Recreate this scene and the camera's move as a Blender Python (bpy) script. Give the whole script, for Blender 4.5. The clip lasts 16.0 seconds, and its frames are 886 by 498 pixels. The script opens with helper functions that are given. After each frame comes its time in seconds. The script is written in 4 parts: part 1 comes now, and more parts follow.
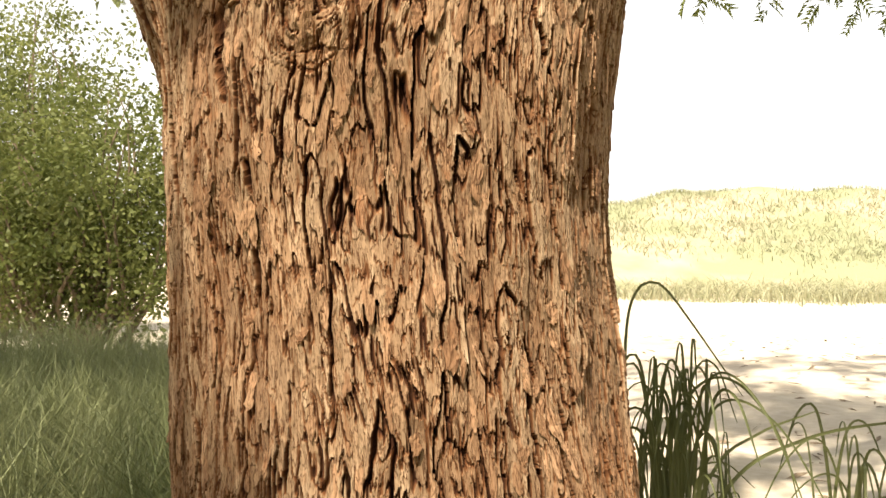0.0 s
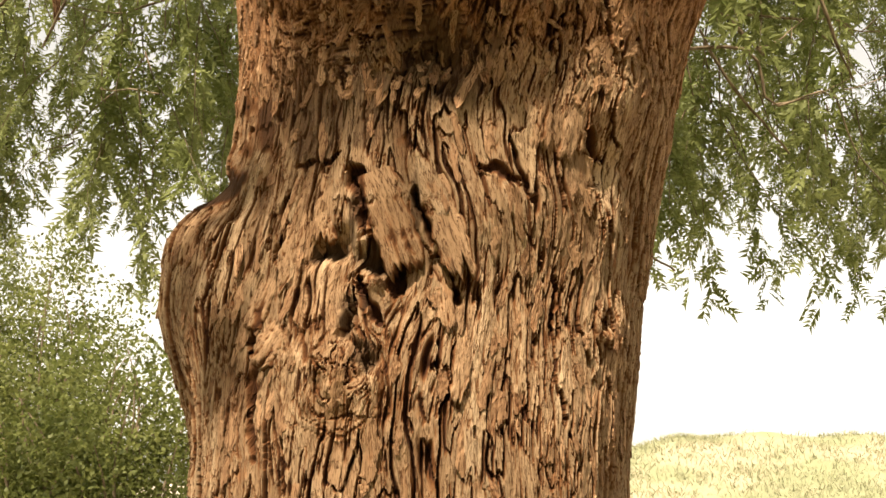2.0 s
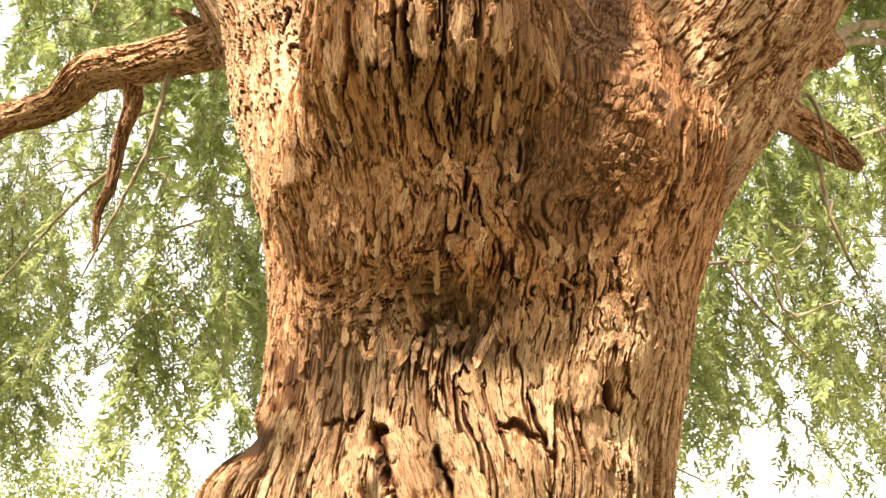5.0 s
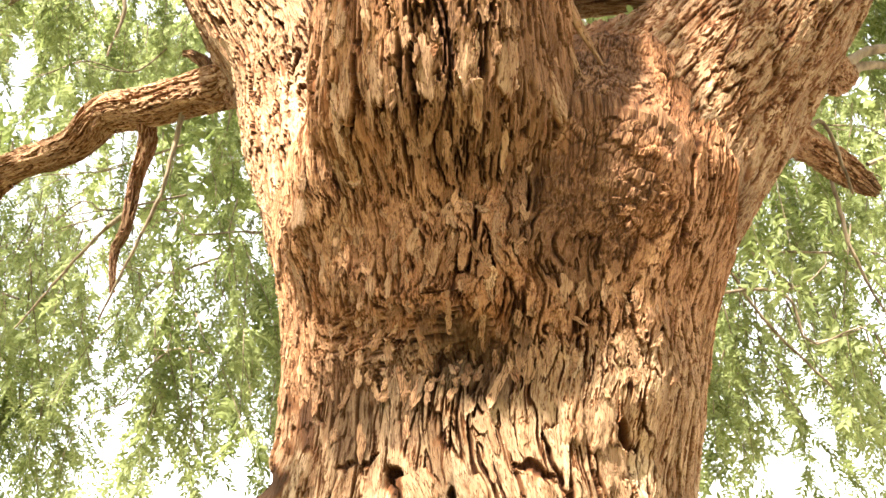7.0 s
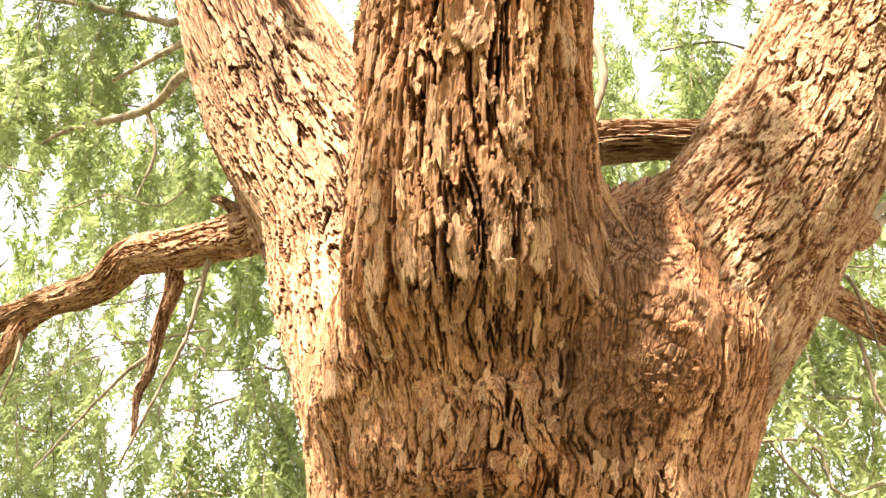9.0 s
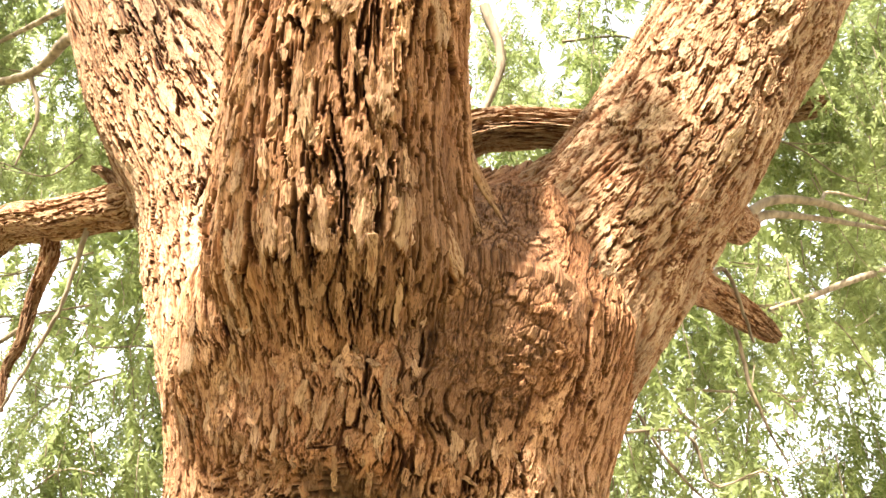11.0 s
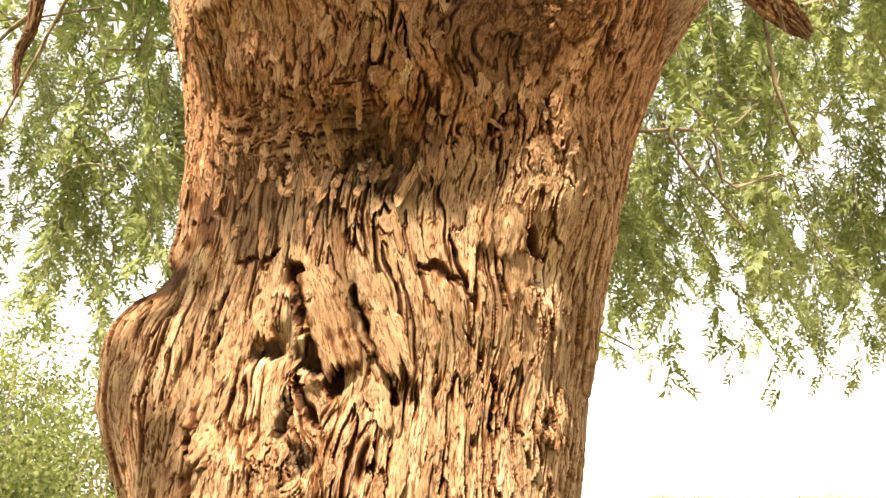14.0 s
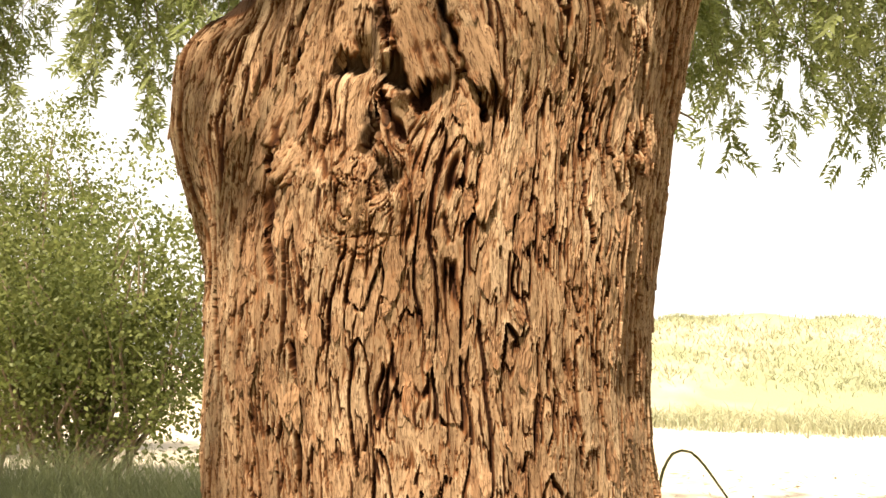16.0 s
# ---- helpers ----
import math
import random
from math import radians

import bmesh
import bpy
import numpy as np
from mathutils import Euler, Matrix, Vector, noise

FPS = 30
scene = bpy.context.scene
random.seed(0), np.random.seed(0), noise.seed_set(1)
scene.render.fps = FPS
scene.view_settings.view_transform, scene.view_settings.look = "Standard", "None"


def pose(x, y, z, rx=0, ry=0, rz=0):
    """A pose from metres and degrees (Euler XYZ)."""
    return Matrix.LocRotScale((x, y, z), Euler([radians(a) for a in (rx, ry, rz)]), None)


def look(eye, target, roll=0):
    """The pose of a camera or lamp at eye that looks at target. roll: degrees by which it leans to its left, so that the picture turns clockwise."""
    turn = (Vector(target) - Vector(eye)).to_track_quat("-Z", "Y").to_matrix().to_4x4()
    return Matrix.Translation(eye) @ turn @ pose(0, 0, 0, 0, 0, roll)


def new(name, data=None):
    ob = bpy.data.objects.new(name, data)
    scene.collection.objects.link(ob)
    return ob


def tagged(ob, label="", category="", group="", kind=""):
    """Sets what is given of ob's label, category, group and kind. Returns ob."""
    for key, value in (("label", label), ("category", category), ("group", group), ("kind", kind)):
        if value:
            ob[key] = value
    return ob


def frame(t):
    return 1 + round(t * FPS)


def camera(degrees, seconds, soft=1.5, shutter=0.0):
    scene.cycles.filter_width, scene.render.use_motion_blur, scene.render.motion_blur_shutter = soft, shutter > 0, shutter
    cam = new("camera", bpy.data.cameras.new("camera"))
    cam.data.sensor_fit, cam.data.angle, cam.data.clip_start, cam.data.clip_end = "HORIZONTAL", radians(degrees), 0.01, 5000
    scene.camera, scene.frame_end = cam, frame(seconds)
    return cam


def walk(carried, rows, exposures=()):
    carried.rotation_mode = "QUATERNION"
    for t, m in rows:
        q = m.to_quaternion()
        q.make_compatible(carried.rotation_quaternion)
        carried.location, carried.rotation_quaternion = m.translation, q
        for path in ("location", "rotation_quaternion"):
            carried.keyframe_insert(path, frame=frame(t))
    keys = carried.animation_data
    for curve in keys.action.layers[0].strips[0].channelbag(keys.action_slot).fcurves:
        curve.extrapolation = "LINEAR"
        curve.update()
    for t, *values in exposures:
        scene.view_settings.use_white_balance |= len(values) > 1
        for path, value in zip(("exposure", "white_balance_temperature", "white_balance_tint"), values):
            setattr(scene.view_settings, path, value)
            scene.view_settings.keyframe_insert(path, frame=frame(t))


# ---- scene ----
cam = camera(44.7, 16.0, soft=1.55)
METRES, EYE, TILT, LEAN, TURN = 1.6, 1.3, 0.0, 0.0, 0.0
ROWS = [
    (0.0, 0.0, 0.0, 0.0, 0.0, 0.0, -0.0),
    (0.5, 0.0016, -0.0303, 0.0714, 0.02, 4.65, 0.11),
    (1.0, -0.0019, -0.0397, 0.1188, -0.17, 7.78, -0.06),
    (1.5, -0.0181, -0.0541, 0.1523, 0.1, 10.36, -0.55),
    (2.0, -0.0338, -0.0653, 0.1721, -0.02, 12.39, -0.54),
    (2.5, -0.046, -0.0913, 0.191, 0.36, 13.95, -0.54),
    (3.0, -0.0424, -0.1099, 0.2147, 0.42, 16.06, -0.41),
    (3.5, -0.0428, -0.1382, 0.2313, 1.03, 17.9, -0.64),
    (4.0, -0.0364, -0.1455, 0.2475, 1.02, 19.37, -0.53),
    (4.5, -0.0258, -0.1581, 0.2711, 1.48, 20.49, -0.07),
    (7.0, -0.0014, -0.1578, 0.3048, 3.38, 22.68, 0.93),
    (7.5, -0.0115, -0.1812, 0.3236, 5.04, 23.5, 0.67),
    (8.0, -0.0259, -0.1913, 0.3459, 5.54, 24.89, 0.82),
    (8.5, -0.0347, -0.207, 0.3662, 4.69, 26.3, 0.49),
    (9.0, -0.0257, -0.21, 0.3917, 3.85, 28.44, 0.28),
    (11.5, 0.0656, -0.1489, 0.3806, -2.09, 27.42, 0.9),
    (12.0, 0.0762, -0.1269, 0.3657, -2.68, 25.45, 1.35),
    (12.5, 0.0779, -0.1094, 0.3475, -2.79, 23.01, 1.67),
    (13.0, 0.0707, -0.1007, 0.3211, -2.75, 20.77, 1.35),
    (13.5, 0.0476, -0.0881, 0.2823, -1.84, 18.21, 0.14),
    (14.0, 0.0262, -0.0716, 0.2349, -1.04, 15.36, -0.65),
    (14.5, 0.001, -0.0513, 0.2064, 0.67, 13.31, -0.82),
    (15.0, -0.0052, -0.0258, 0.1606, 1.69, 10.45, -1.06),
    (15.5, -0.0246, 0.0009, 0.1317, 1.7, 8.13, -0.46),
    (16.0, -0.0655, 0.0092, 0.0954, -0.09, 6.11, -1.33),
]
EXPOSURES = [(0.0, 1.2, 7000, 10), (0.5, 1.05, 7300, 10), (1.5, 1.0, 7700, 10), (3.5, 1.8, 7500, 9), (7.0, 2.7, 6450, 8), (12.5, 2.85, 6450, 8), (14.5, 1.85, 7500, 9), (16.0, 1.35, 7400, 10)]
walk(cam, [(t, pose(0, 0, EYE, TILT, LEAN, TURN) @ pose(METRES * x, METRES * y, METRES * z, 90 + pitch, roll, yaw)) for t, x, y, z, yaw, pitch, roll in ROWS], EXPOSURES)

# ---- world and sun ----
SUN_ELEVATION, SUN_AZIMUTH = radians(58), radians(-159)      # azimuth from +y, clockwise seen from above
world = bpy.data.worlds.new("sky")
scene.world = world
world.use_nodes = True
wn = world.node_tree.nodes
sky = wn.new("ShaderNodeTexSky")
sky.sky_type = "NISHITA"
sky.sun_disc = False
sky.sun_elevation, sky.sun_rotation = SUN_ELEVATION, SUN_AZIMUTH
sky.air_density, sky.dust_density, sky.ozone_density = 1.0, 1.4, 1.0
wn["Background"].inputs["Strength"].default_value = 0.125
haze = wn.new("ShaderNodeHueSaturation")
haze.inputs["Saturation"].default_value = 0.15
world.node_tree.links.new(sky.outputs["Color"], haze.inputs["Color"])
world.node_tree.links.new(haze.outputs["Color"], wn["Background"].inputs["Color"])
sun = new("sun", bpy.data.lights.new("sun", "SUN"))
sun.data.energy, sun.data.angle, sun.data.color = 5.0, radians(1.2), (1.0, 0.93, 0.82)
sun_way = Vector((math.sin(SUN_AZIMUTH) * math.cos(SUN_ELEVATION), math.cos(SUN_AZIMUTH) * math.cos(SUN_ELEVATION), math.sin(SUN_ELEVATION)))
sun.matrix_world = look(sun_way * 40, (0, 0, 0))


# ---- numeric helpers ----
def hashed(ix, iy, seed):
    """Even random numbers 0..1 for whole-number lattice places."""
    h = (ix.astype(np.int64) * 374761393 + iy.astype(np.int64) * 668265263 + seed * 1274126177) & 0xFFFFFFFF
    h = ((h ^ (h >> 13)) * 1274126177) & 0xFFFFFFFF
    h = ((h ^ (h >> 16)) * 2246822519) & 0xFFFFFFFF
    return ((h ^ (h >> 15)) & 0xFFFFFF).astype(np.float32) / np.float32(0xFFFFFF)


def vnoise(x, y, seed):
    """Smooth value noise, -1..1."""
    ix, iy = np.floor(x), np.floor(y)
    fx, fy = x - ix, y - iy
    fx, fy = fx * fx * (3 - 2 * fx), fy * fy * (3 - 2 * fy)
    a, b = hashed(ix, iy, seed), hashed(ix + 1, iy, seed)
    c, d = hashed(ix, iy + 1, seed), hashed(ix + 1, iy + 1, seed)
    return ((a + (b - a) * fx) * (1 - fy) + (c + (d - c) * fx) * fy) * 2 - 1


def step01(a, b, x):
    s = np.clip((x - a) / (b - a), 0, 1)
    return s * s * (3 - 2 * s)


def smooth_path(points, n):
    """A soft line through the points (rows of any width), n samples, evenly spaced."""
    p = np.array(points, float)
    q = np.vstack([2 * p[0] - p[1], p, 2 * p[-1] - p[-2]])
    out = []
    for i in range(len(p) - 1):
        a, b, c, d = q[i], q[i + 1], q[i + 2], q[i + 3]
        for s in np.linspace(0, 1, 24, endpoint=False):
            out.append(0.5 * (2 * b + (c - a) * s + (2 * a - 5 * b + 4 * c - d) * s * s + (3 * b - a - 3 * c + d) * s ** 3))
    out = np.array(out + [p[-1]])
    run = np.concatenate([[0], np.cumsum(np.linalg.norm(np.diff(out[:, :3], axis=0), axis=1))])
    at = np.linspace(0, run[-1], n)
    return np.stack([np.interp(at, run, out[:, k]) for k in range(p.shape[1])], axis=1), at


def mesh_of(name, verts, faces, material, smooth=True, attributes=()):
    """A mesh from arrays; faces is an (n, 3 or 4) array, or a list of such arrays."""
    verts = np.asarray(verts, np.float32)
    groups = faces if isinstance(faces, list) else [faces]
    groups = [np.asarray(g, np.int32) for g in groups if len(g)]
    me = bpy.data.meshes.new(name)
    me.vertices.add(len(verts))
    me.vertices.foreach_set("co", verts.ravel())
    loops = np.concatenate([g.ravel() for g in groups])
    sizes = np.concatenate([np.full(len(g), g.shape[1], np.int32) for g in groups])
    starts = np.concatenate([[0], np.cumsum(sizes)[:-1]]).astype(np.int32)
    me.loops.add(len(loops))
    me.loops.foreach_set("vertex_index", loops)
    me.polygons.add(len(sizes))
    me.polygons.foreach_set("loop_start", starts)
    me.polygons.foreach_set("use_smooth", np.full(len(sizes), smooth))
    me.update(calc_edges=True)
    for key, kind, values in attributes:
        at = me.attributes.new(key, kind, "POINT")
        at.data.foreach_set("value" if kind == "FLOAT" else "vector", np.asarray(values, np.float32).ravel())
    me.materials.append(material)
    return me


def part(name, me, parent=None, label="", kind=""):
    """Links a mesh as one object under a thing or a part."""
    ob = new(name, me)
    ob.parent = parent
    return tagged(ob, label=label, kind=kind)


def thing(name, label, category, at=(0, 0, 0), group="", kind=""):
    ob = new(name)
    ob.empty_display_size = 0.1
    ob.location = at
    return tagged(ob, label, category, group, kind)


def grid_faces(rows, cols, closed):
    """Quads of a grid whose vertices run row by row."""
    r = np.arange(rows - 1)[:, None]
    c = np.arange(cols if closed else cols - 1)[None, :]
    d = (c + 1) % cols
    return np.stack([r * cols + c, r * cols + d, (r + 1) * cols + d, (r + 1) * cols + c], axis=-1).reshape(-1, 4)


# ---- materials ----
class Nodes:
    """Short hand for building one material's nodes."""
    def __init__(self, name):
        self.mat = bpy.data.materials.new(name)
        self.mat.use_nodes = True
        self.tree = self.mat.node_tree
        self.bsdf = self.tree.nodes["Principled BSDF"]

    def add(self, kind, ins=(), operation="", attribute_name=""):
        n = self.tree.nodes.new(kind)
        if operation:
            n.operation = operation
        if attribute_name:
            n.attribute_name = attribute_name
        for k, v in dict(ins).items():
            self.link(v, n.inputs[k])
        return n

    def link(self, v, socket):
        if isinstance(v, bpy.types.NodeSocket):
            self.tree.links.new(v, socket)
        else:
            socket.default_value = v

    def attr(self, name, out="Fac"):
        return self.add("ShaderNodeAttribute", attribute_name=name).outputs[out]

    def noise(self, vec, scale, detail=4.0, rough=0.55, out="Fac"):
        return self.add("ShaderNodeTexNoise", {"Vector": vec, "Scale": scale, "Detail": detail, "Roughness": rough}).outputs[out]

    def scaled(self, vec, s):
        return self.add("ShaderNodeVectorMath", {0: vec, 1: s}, operation="MULTIPLY").outputs[0]

    def math(self, op, a, b=0.0, c=0.0):
        return self.add("ShaderNodeMath", {0: a, 1: b, 2: c}, operation=op).outputs[0]

    def ramp(self, fac, *stops):
        n = self.add("ShaderNodeValToRGB", {"Fac": fac})
        els = n.color_ramp.elements
        while len(els) < len(stops):
            els.new(0.5)
        for e, (p, c) in zip(els, stops):
            e.position, e.color = p, (*c, 1)
        return n.outputs["Color"]

    def mix(self, fac, a, b, blend="MIX"):
        n = self.add("ShaderNodeMix")
        n.data_type, n.blend_type = "RGBA", blend
        self.link(fac, n.inputs[0])
        for v, k in ((a, 6), (b, 7)):
            self.link((*v, 1) if isinstance(v, tuple) else v, n.inputs[k])
        return n.outputs[2]

    def bump(self, height, strength, distance, normal=None):
        n = self.add("ShaderNodeBump", {"Height": height, "Strength": strength, "Distance": distance})
        if normal is not None:
            self.link(normal, n.inputs["Normal"])
        return n.outputs["Normal"]

    def done(self, color, rough=0.8, normal=None, spec=0.3):
        self.link((*color, 1) if isinstance(color, tuple) else color, self.bsdf.inputs["Base Color"])
        self.link(rough, self.bsdf.inputs["Roughness"])
        self.bsdf.inputs["Specular IOR Level"].default_value = spec
        if normal is not None:
            self.link(normal, self.bsdf.inputs["Normal"])
        return self.mat


def bark_material():
    """Flaky tan bark: weathered fibrous faces, torn along the grain, over the red-brown bark beneath; the shade in
    cracks is painted dark.
    """
    n = Nodes("bark")
    grain = n.attr("grain", "Vector")
    tone, inner_shade, stain_shade = n.attr("tone"), n.attr("inner_shade"), n.attr("stain_shade")
    along = n.add("ShaderNodeSeparateXYZ", {"Vector": grain}).outputs["Y"]
    fibre = n.noise(n.scaled(grain, (330.0, 26.0, 1.0)), 1.0, 4.0, 0.65)
    patch = n.noise(n.scaled(grain, (6.0, 3.5, 1.0)), 1.0, 4.0)
    reds = n.noise(n.scaled(grain, (17.0, 9.0, 1.0)), 1.0, 4.0, 0.6)
    fleck = n.noise(n.scaled(grain, (60.0, 22.0, 1.0)), 1.0, 5.0, 0.65)
    some = n.noise(n.scaled(grain, (26.0, 12.0, 1.0)), 1.0, 2.0)

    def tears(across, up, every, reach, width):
        """Thin flakes torn along the grain: their height 0..1, and the slit under each lip, painted dark as its shade.
        """
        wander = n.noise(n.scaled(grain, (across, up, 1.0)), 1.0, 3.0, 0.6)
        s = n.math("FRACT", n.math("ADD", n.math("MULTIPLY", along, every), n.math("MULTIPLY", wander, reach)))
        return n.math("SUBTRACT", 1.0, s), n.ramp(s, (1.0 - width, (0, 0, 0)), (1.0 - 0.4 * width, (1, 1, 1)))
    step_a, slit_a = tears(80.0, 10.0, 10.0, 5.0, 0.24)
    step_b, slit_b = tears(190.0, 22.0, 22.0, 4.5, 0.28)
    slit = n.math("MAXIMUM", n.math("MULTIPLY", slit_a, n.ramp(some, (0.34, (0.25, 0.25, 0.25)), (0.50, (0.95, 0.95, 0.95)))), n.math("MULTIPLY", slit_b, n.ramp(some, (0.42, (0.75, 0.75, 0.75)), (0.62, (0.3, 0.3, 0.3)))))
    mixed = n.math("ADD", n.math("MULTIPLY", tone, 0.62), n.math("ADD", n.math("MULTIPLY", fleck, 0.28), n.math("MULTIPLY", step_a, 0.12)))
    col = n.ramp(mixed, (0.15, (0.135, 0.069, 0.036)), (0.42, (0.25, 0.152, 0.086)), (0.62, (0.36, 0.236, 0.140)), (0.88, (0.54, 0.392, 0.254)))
    col = n.mix(n.ramp(patch, (0.45, (0, 0, 0)), (0.68, (0.6, 0.6, 0.6))), col, (0.245, 0.165, 0.100))
    col = n.mix(n.ramp(reds, (0.60, (0, 0, 0)), (0.74, (0.75, 0.75, 0.75))), col, (0.25, 0.098, 0.036))
    col = n.mix(0.35, col, n.ramp(fibre, (0.3, (0.55, 0.50, 0.46)), (0.7, (1.18, 1.15, 1.12))), "MULTIPLY")
    # tints the bark redder, as it looks in shade
    col = n.mix(n.attr("shade_red"), col, n.mix(1.0, col, (1.03, 0.77, 0.64), "MULTIPLY"))
    # shade in the slits under the flakes, put into the colour
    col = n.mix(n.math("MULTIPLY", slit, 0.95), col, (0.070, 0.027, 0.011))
    # red-brown bark beneath, going near black to paint the shade deep in cracks
    col = n.mix(n.ramp(inner_shade, (0.04, (0, 0, 0)), (0.30, (1, 1, 1))), col, n.ramp(inner_shade, (0.10, (0.19, 0.078, 0.030)), (0.75, (0.045, 0.016, 0.007))))
    # dark patches: stained bark, and shade painted into hollows and below the fork
    col = n.mix(n.math("MULTIPLY", stain_shade, 0.85), col, (0.055, 0.030, 0.016))
    nor = n.bump(fibre, 0.35, 0.003)
    nor = n.bump(fleck, 0.35, 0.005, nor)
    nor = n.bump(n.math("ADD", n.math("SUBTRACT", step_a, slit_a), n.math("MULTIPLY", n.math("SUBTRACT", step_b, slit_b), 0.4)), 0.7, 0.0022, nor)
    return n.done(col, 0.88, nor, 0.12)


def leaf_material(name, dark, mid, light, through_amount=0.45):
    """Thin leaf: part of the light shines through it; each leaf a little different."""
    n = Nodes(name)
    geo = n.add("ShaderNodeNewGeometry")
    coord = n.add("ShaderNodeTexCoord").outputs["Object"]
    own = n.ramp(geo.outputs["Random Per Island"], (0.0, dark), (0.5, mid), (1.0, light))
    col = n.mix(0.5, own, n.ramp(n.noise(coord, 2.2, 2.0), (0.35, dark), (0.5, mid), (0.68, light)))
    col = n.mix(n.ramp(n.noise(coord, 1.1, 3.0), (0.4, (0, 0, 0)), (0.65, (0.6, 0.6, 0.6))), col, light)
    n.done(col, 0.55, None, 0.35)
    trans = n.add("ShaderNodeBsdfTranslucent", {"Color": col})
    mixer = n.add("ShaderNodeMixShader", {0: through_amount})
    n.tree.links.new(n.bsdf.outputs[0], mixer.inputs[1])
    n.tree.links.new(trans.outputs[0], mixer.inputs[2])
    n.tree.links.new(mixer.outputs[0], n.tree.nodes["Material Output"].inputs["Surface"])
    return n.mat


def twig_material():
    n = Nodes("twig")
    coord = n.add("ShaderNodeTexCoord").outputs["Object"]
    grainy = n.noise(n.scaled(coord, (30.0, 30.0, 8.0)), 1.0, 4.0)
    col = n.ramp(grainy, (0.3, (0.10, 0.072, 0.045)), (0.7, (0.29, 0.22, 0.15)))
    return n.done(col, 0.85, n.bump(grainy, 0.6, 0.01), 0.2)


def ground_material():
    """Pale sand with ripples and litter, turning to overgrown soil on one side, to dark soil by the trunk and to a
    grassy bank far off.
    """
    n = Nodes("sand_ground")
    coord = n.add("ShaderNodeTexCoord").outputs["Object"]
    soil_fac = n.attr("soil_cover")
    big, fine = n.noise(coord, 0.5, 5.0), n.noise(coord, 9.0, 6.0, 0.65)
    sand = n.ramp(big, (0.3, (0.46, 0.39, 0.30)), (0.7, (0.60, 0.53, 0.43)))
    sand = n.mix(0.45, sand, n.ramp(fine, (0.3, (0.6, 0.55, 0.5)), (0.7, (1.1, 1.1, 1.1))), "MULTIPLY")
    soil = n.ramp(fine, (0.3, (0.09, 0.08, 0.035)), (0.7, (0.23, 0.21, 0.09)))
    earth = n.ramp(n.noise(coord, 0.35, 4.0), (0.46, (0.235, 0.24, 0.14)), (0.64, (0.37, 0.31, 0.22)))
    col = n.mix(soil_fac, sand, n.mix(n.attr("bank"), soil, earth))
    return n.done(col, 0.95, n.bump(fine, 0.5, 0.03, n.bump(big, 0.3, 0.15)), 0.1)


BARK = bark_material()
TWIG = twig_material()
LEAF = leaf_material("hanging_leaf", (0.100, 0.128, 0.030), (0.188, 0.222, 0.064), (0.325, 0.355, 0.148), 0.6)
SHRUB_LEAF = leaf_material("shrub_leaf", (0.075, 0.095, 0.022), (0.125, 0.148, 0.037), (0.21, 0.225, 0.07), 0.5)
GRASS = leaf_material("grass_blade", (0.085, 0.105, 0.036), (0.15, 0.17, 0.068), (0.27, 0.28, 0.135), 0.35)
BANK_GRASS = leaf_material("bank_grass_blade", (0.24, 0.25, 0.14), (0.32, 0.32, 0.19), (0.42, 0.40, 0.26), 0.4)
REED = leaf_material("reed_blade", (0.045, 0.055, 0.018), (0.08, 0.092, 0.03), (0.15, 0.155, 0.06), 0.25)
GROUND = ground_material()
# ---- the tree: shapes of trunk and limbs ----
# trunk: height, left edge, right edge, front face, depth from front to back
TRUNK = np.array([
    (-0.15, -0.86, 0.72, 2.12, 1.30), (0.25, -0.74, 0.57, 2.22, 1.15), (0.67, -0.675, 0.50, 2.29, 1.06), (1.07, -0.68, 0.465, 2.29, 1.02),
    (1.40, -0.695, 0.43, 2.29, 1.0), (1.70, -0.705, 0.43, 2.26, 1.0), (2.00, -0.685, 0.455, 2.26, 1.0), (2.30, -0.63, 0.505, 2.24, 1.0),
    (2.50, -0.60, 0.545, 2.21, 1.02), (2.72, -0.595, 0.57, 2.17, 1.05), (2.92, -0.61, 0.62, 2.13, 1.08), (3.10, -0.63, 0.67, 2.13, 1.02),
    (3.32, -0.56, 0.68, 2.24, 0.85), (3.50, -0.36, 0.64, 2.38, 0.75), (3.66, -0.1, 0.64, 2.52, 0.6), (3.76, 0.0, 0.62, 2.62, 0.45), (3.80, 0.2, 0.45, 2.76, 0.15)])
# limbs: axis and radius
CENTRE_LIMB = [(-0.13, 2.40, 2.72, 0.13), (-0.13, 2.34, 2.86, 0.23), (-0.13, 2.26, 2.98, 0.31), (-0.13, 2.18, 3.08, 0.345), (-0.125, 2.07, 3.33, 0.33), (-0.11, 1.94, 3.60, 0.31),
               (-0.08, 1.78, 4.0, 0.295), (-0.06, 1.78, 4.6, 0.27), (0.0, 1.95, 5.8, 0.2), (0.1, 2.1, 6.8, 0.1)]
LEFT_LIMB = [(-0.24, 2.62, 2.66, 0.26), (-0.28, 2.64, 2.92, 0.29), (-0.37, 2.74, 3.22, 0.335), (-0.50, 2.95, 3.58, 0.34), (-0.61, 3.02, 3.90, 0.335),
             (-0.86, 3.10, 4.43, 0.325), (-1.18, 3.2, 5.2, 0.28), (-1.7, 3.4, 6.3, 0.18), (-2.1, 3.5, 7.0, 0.1)]
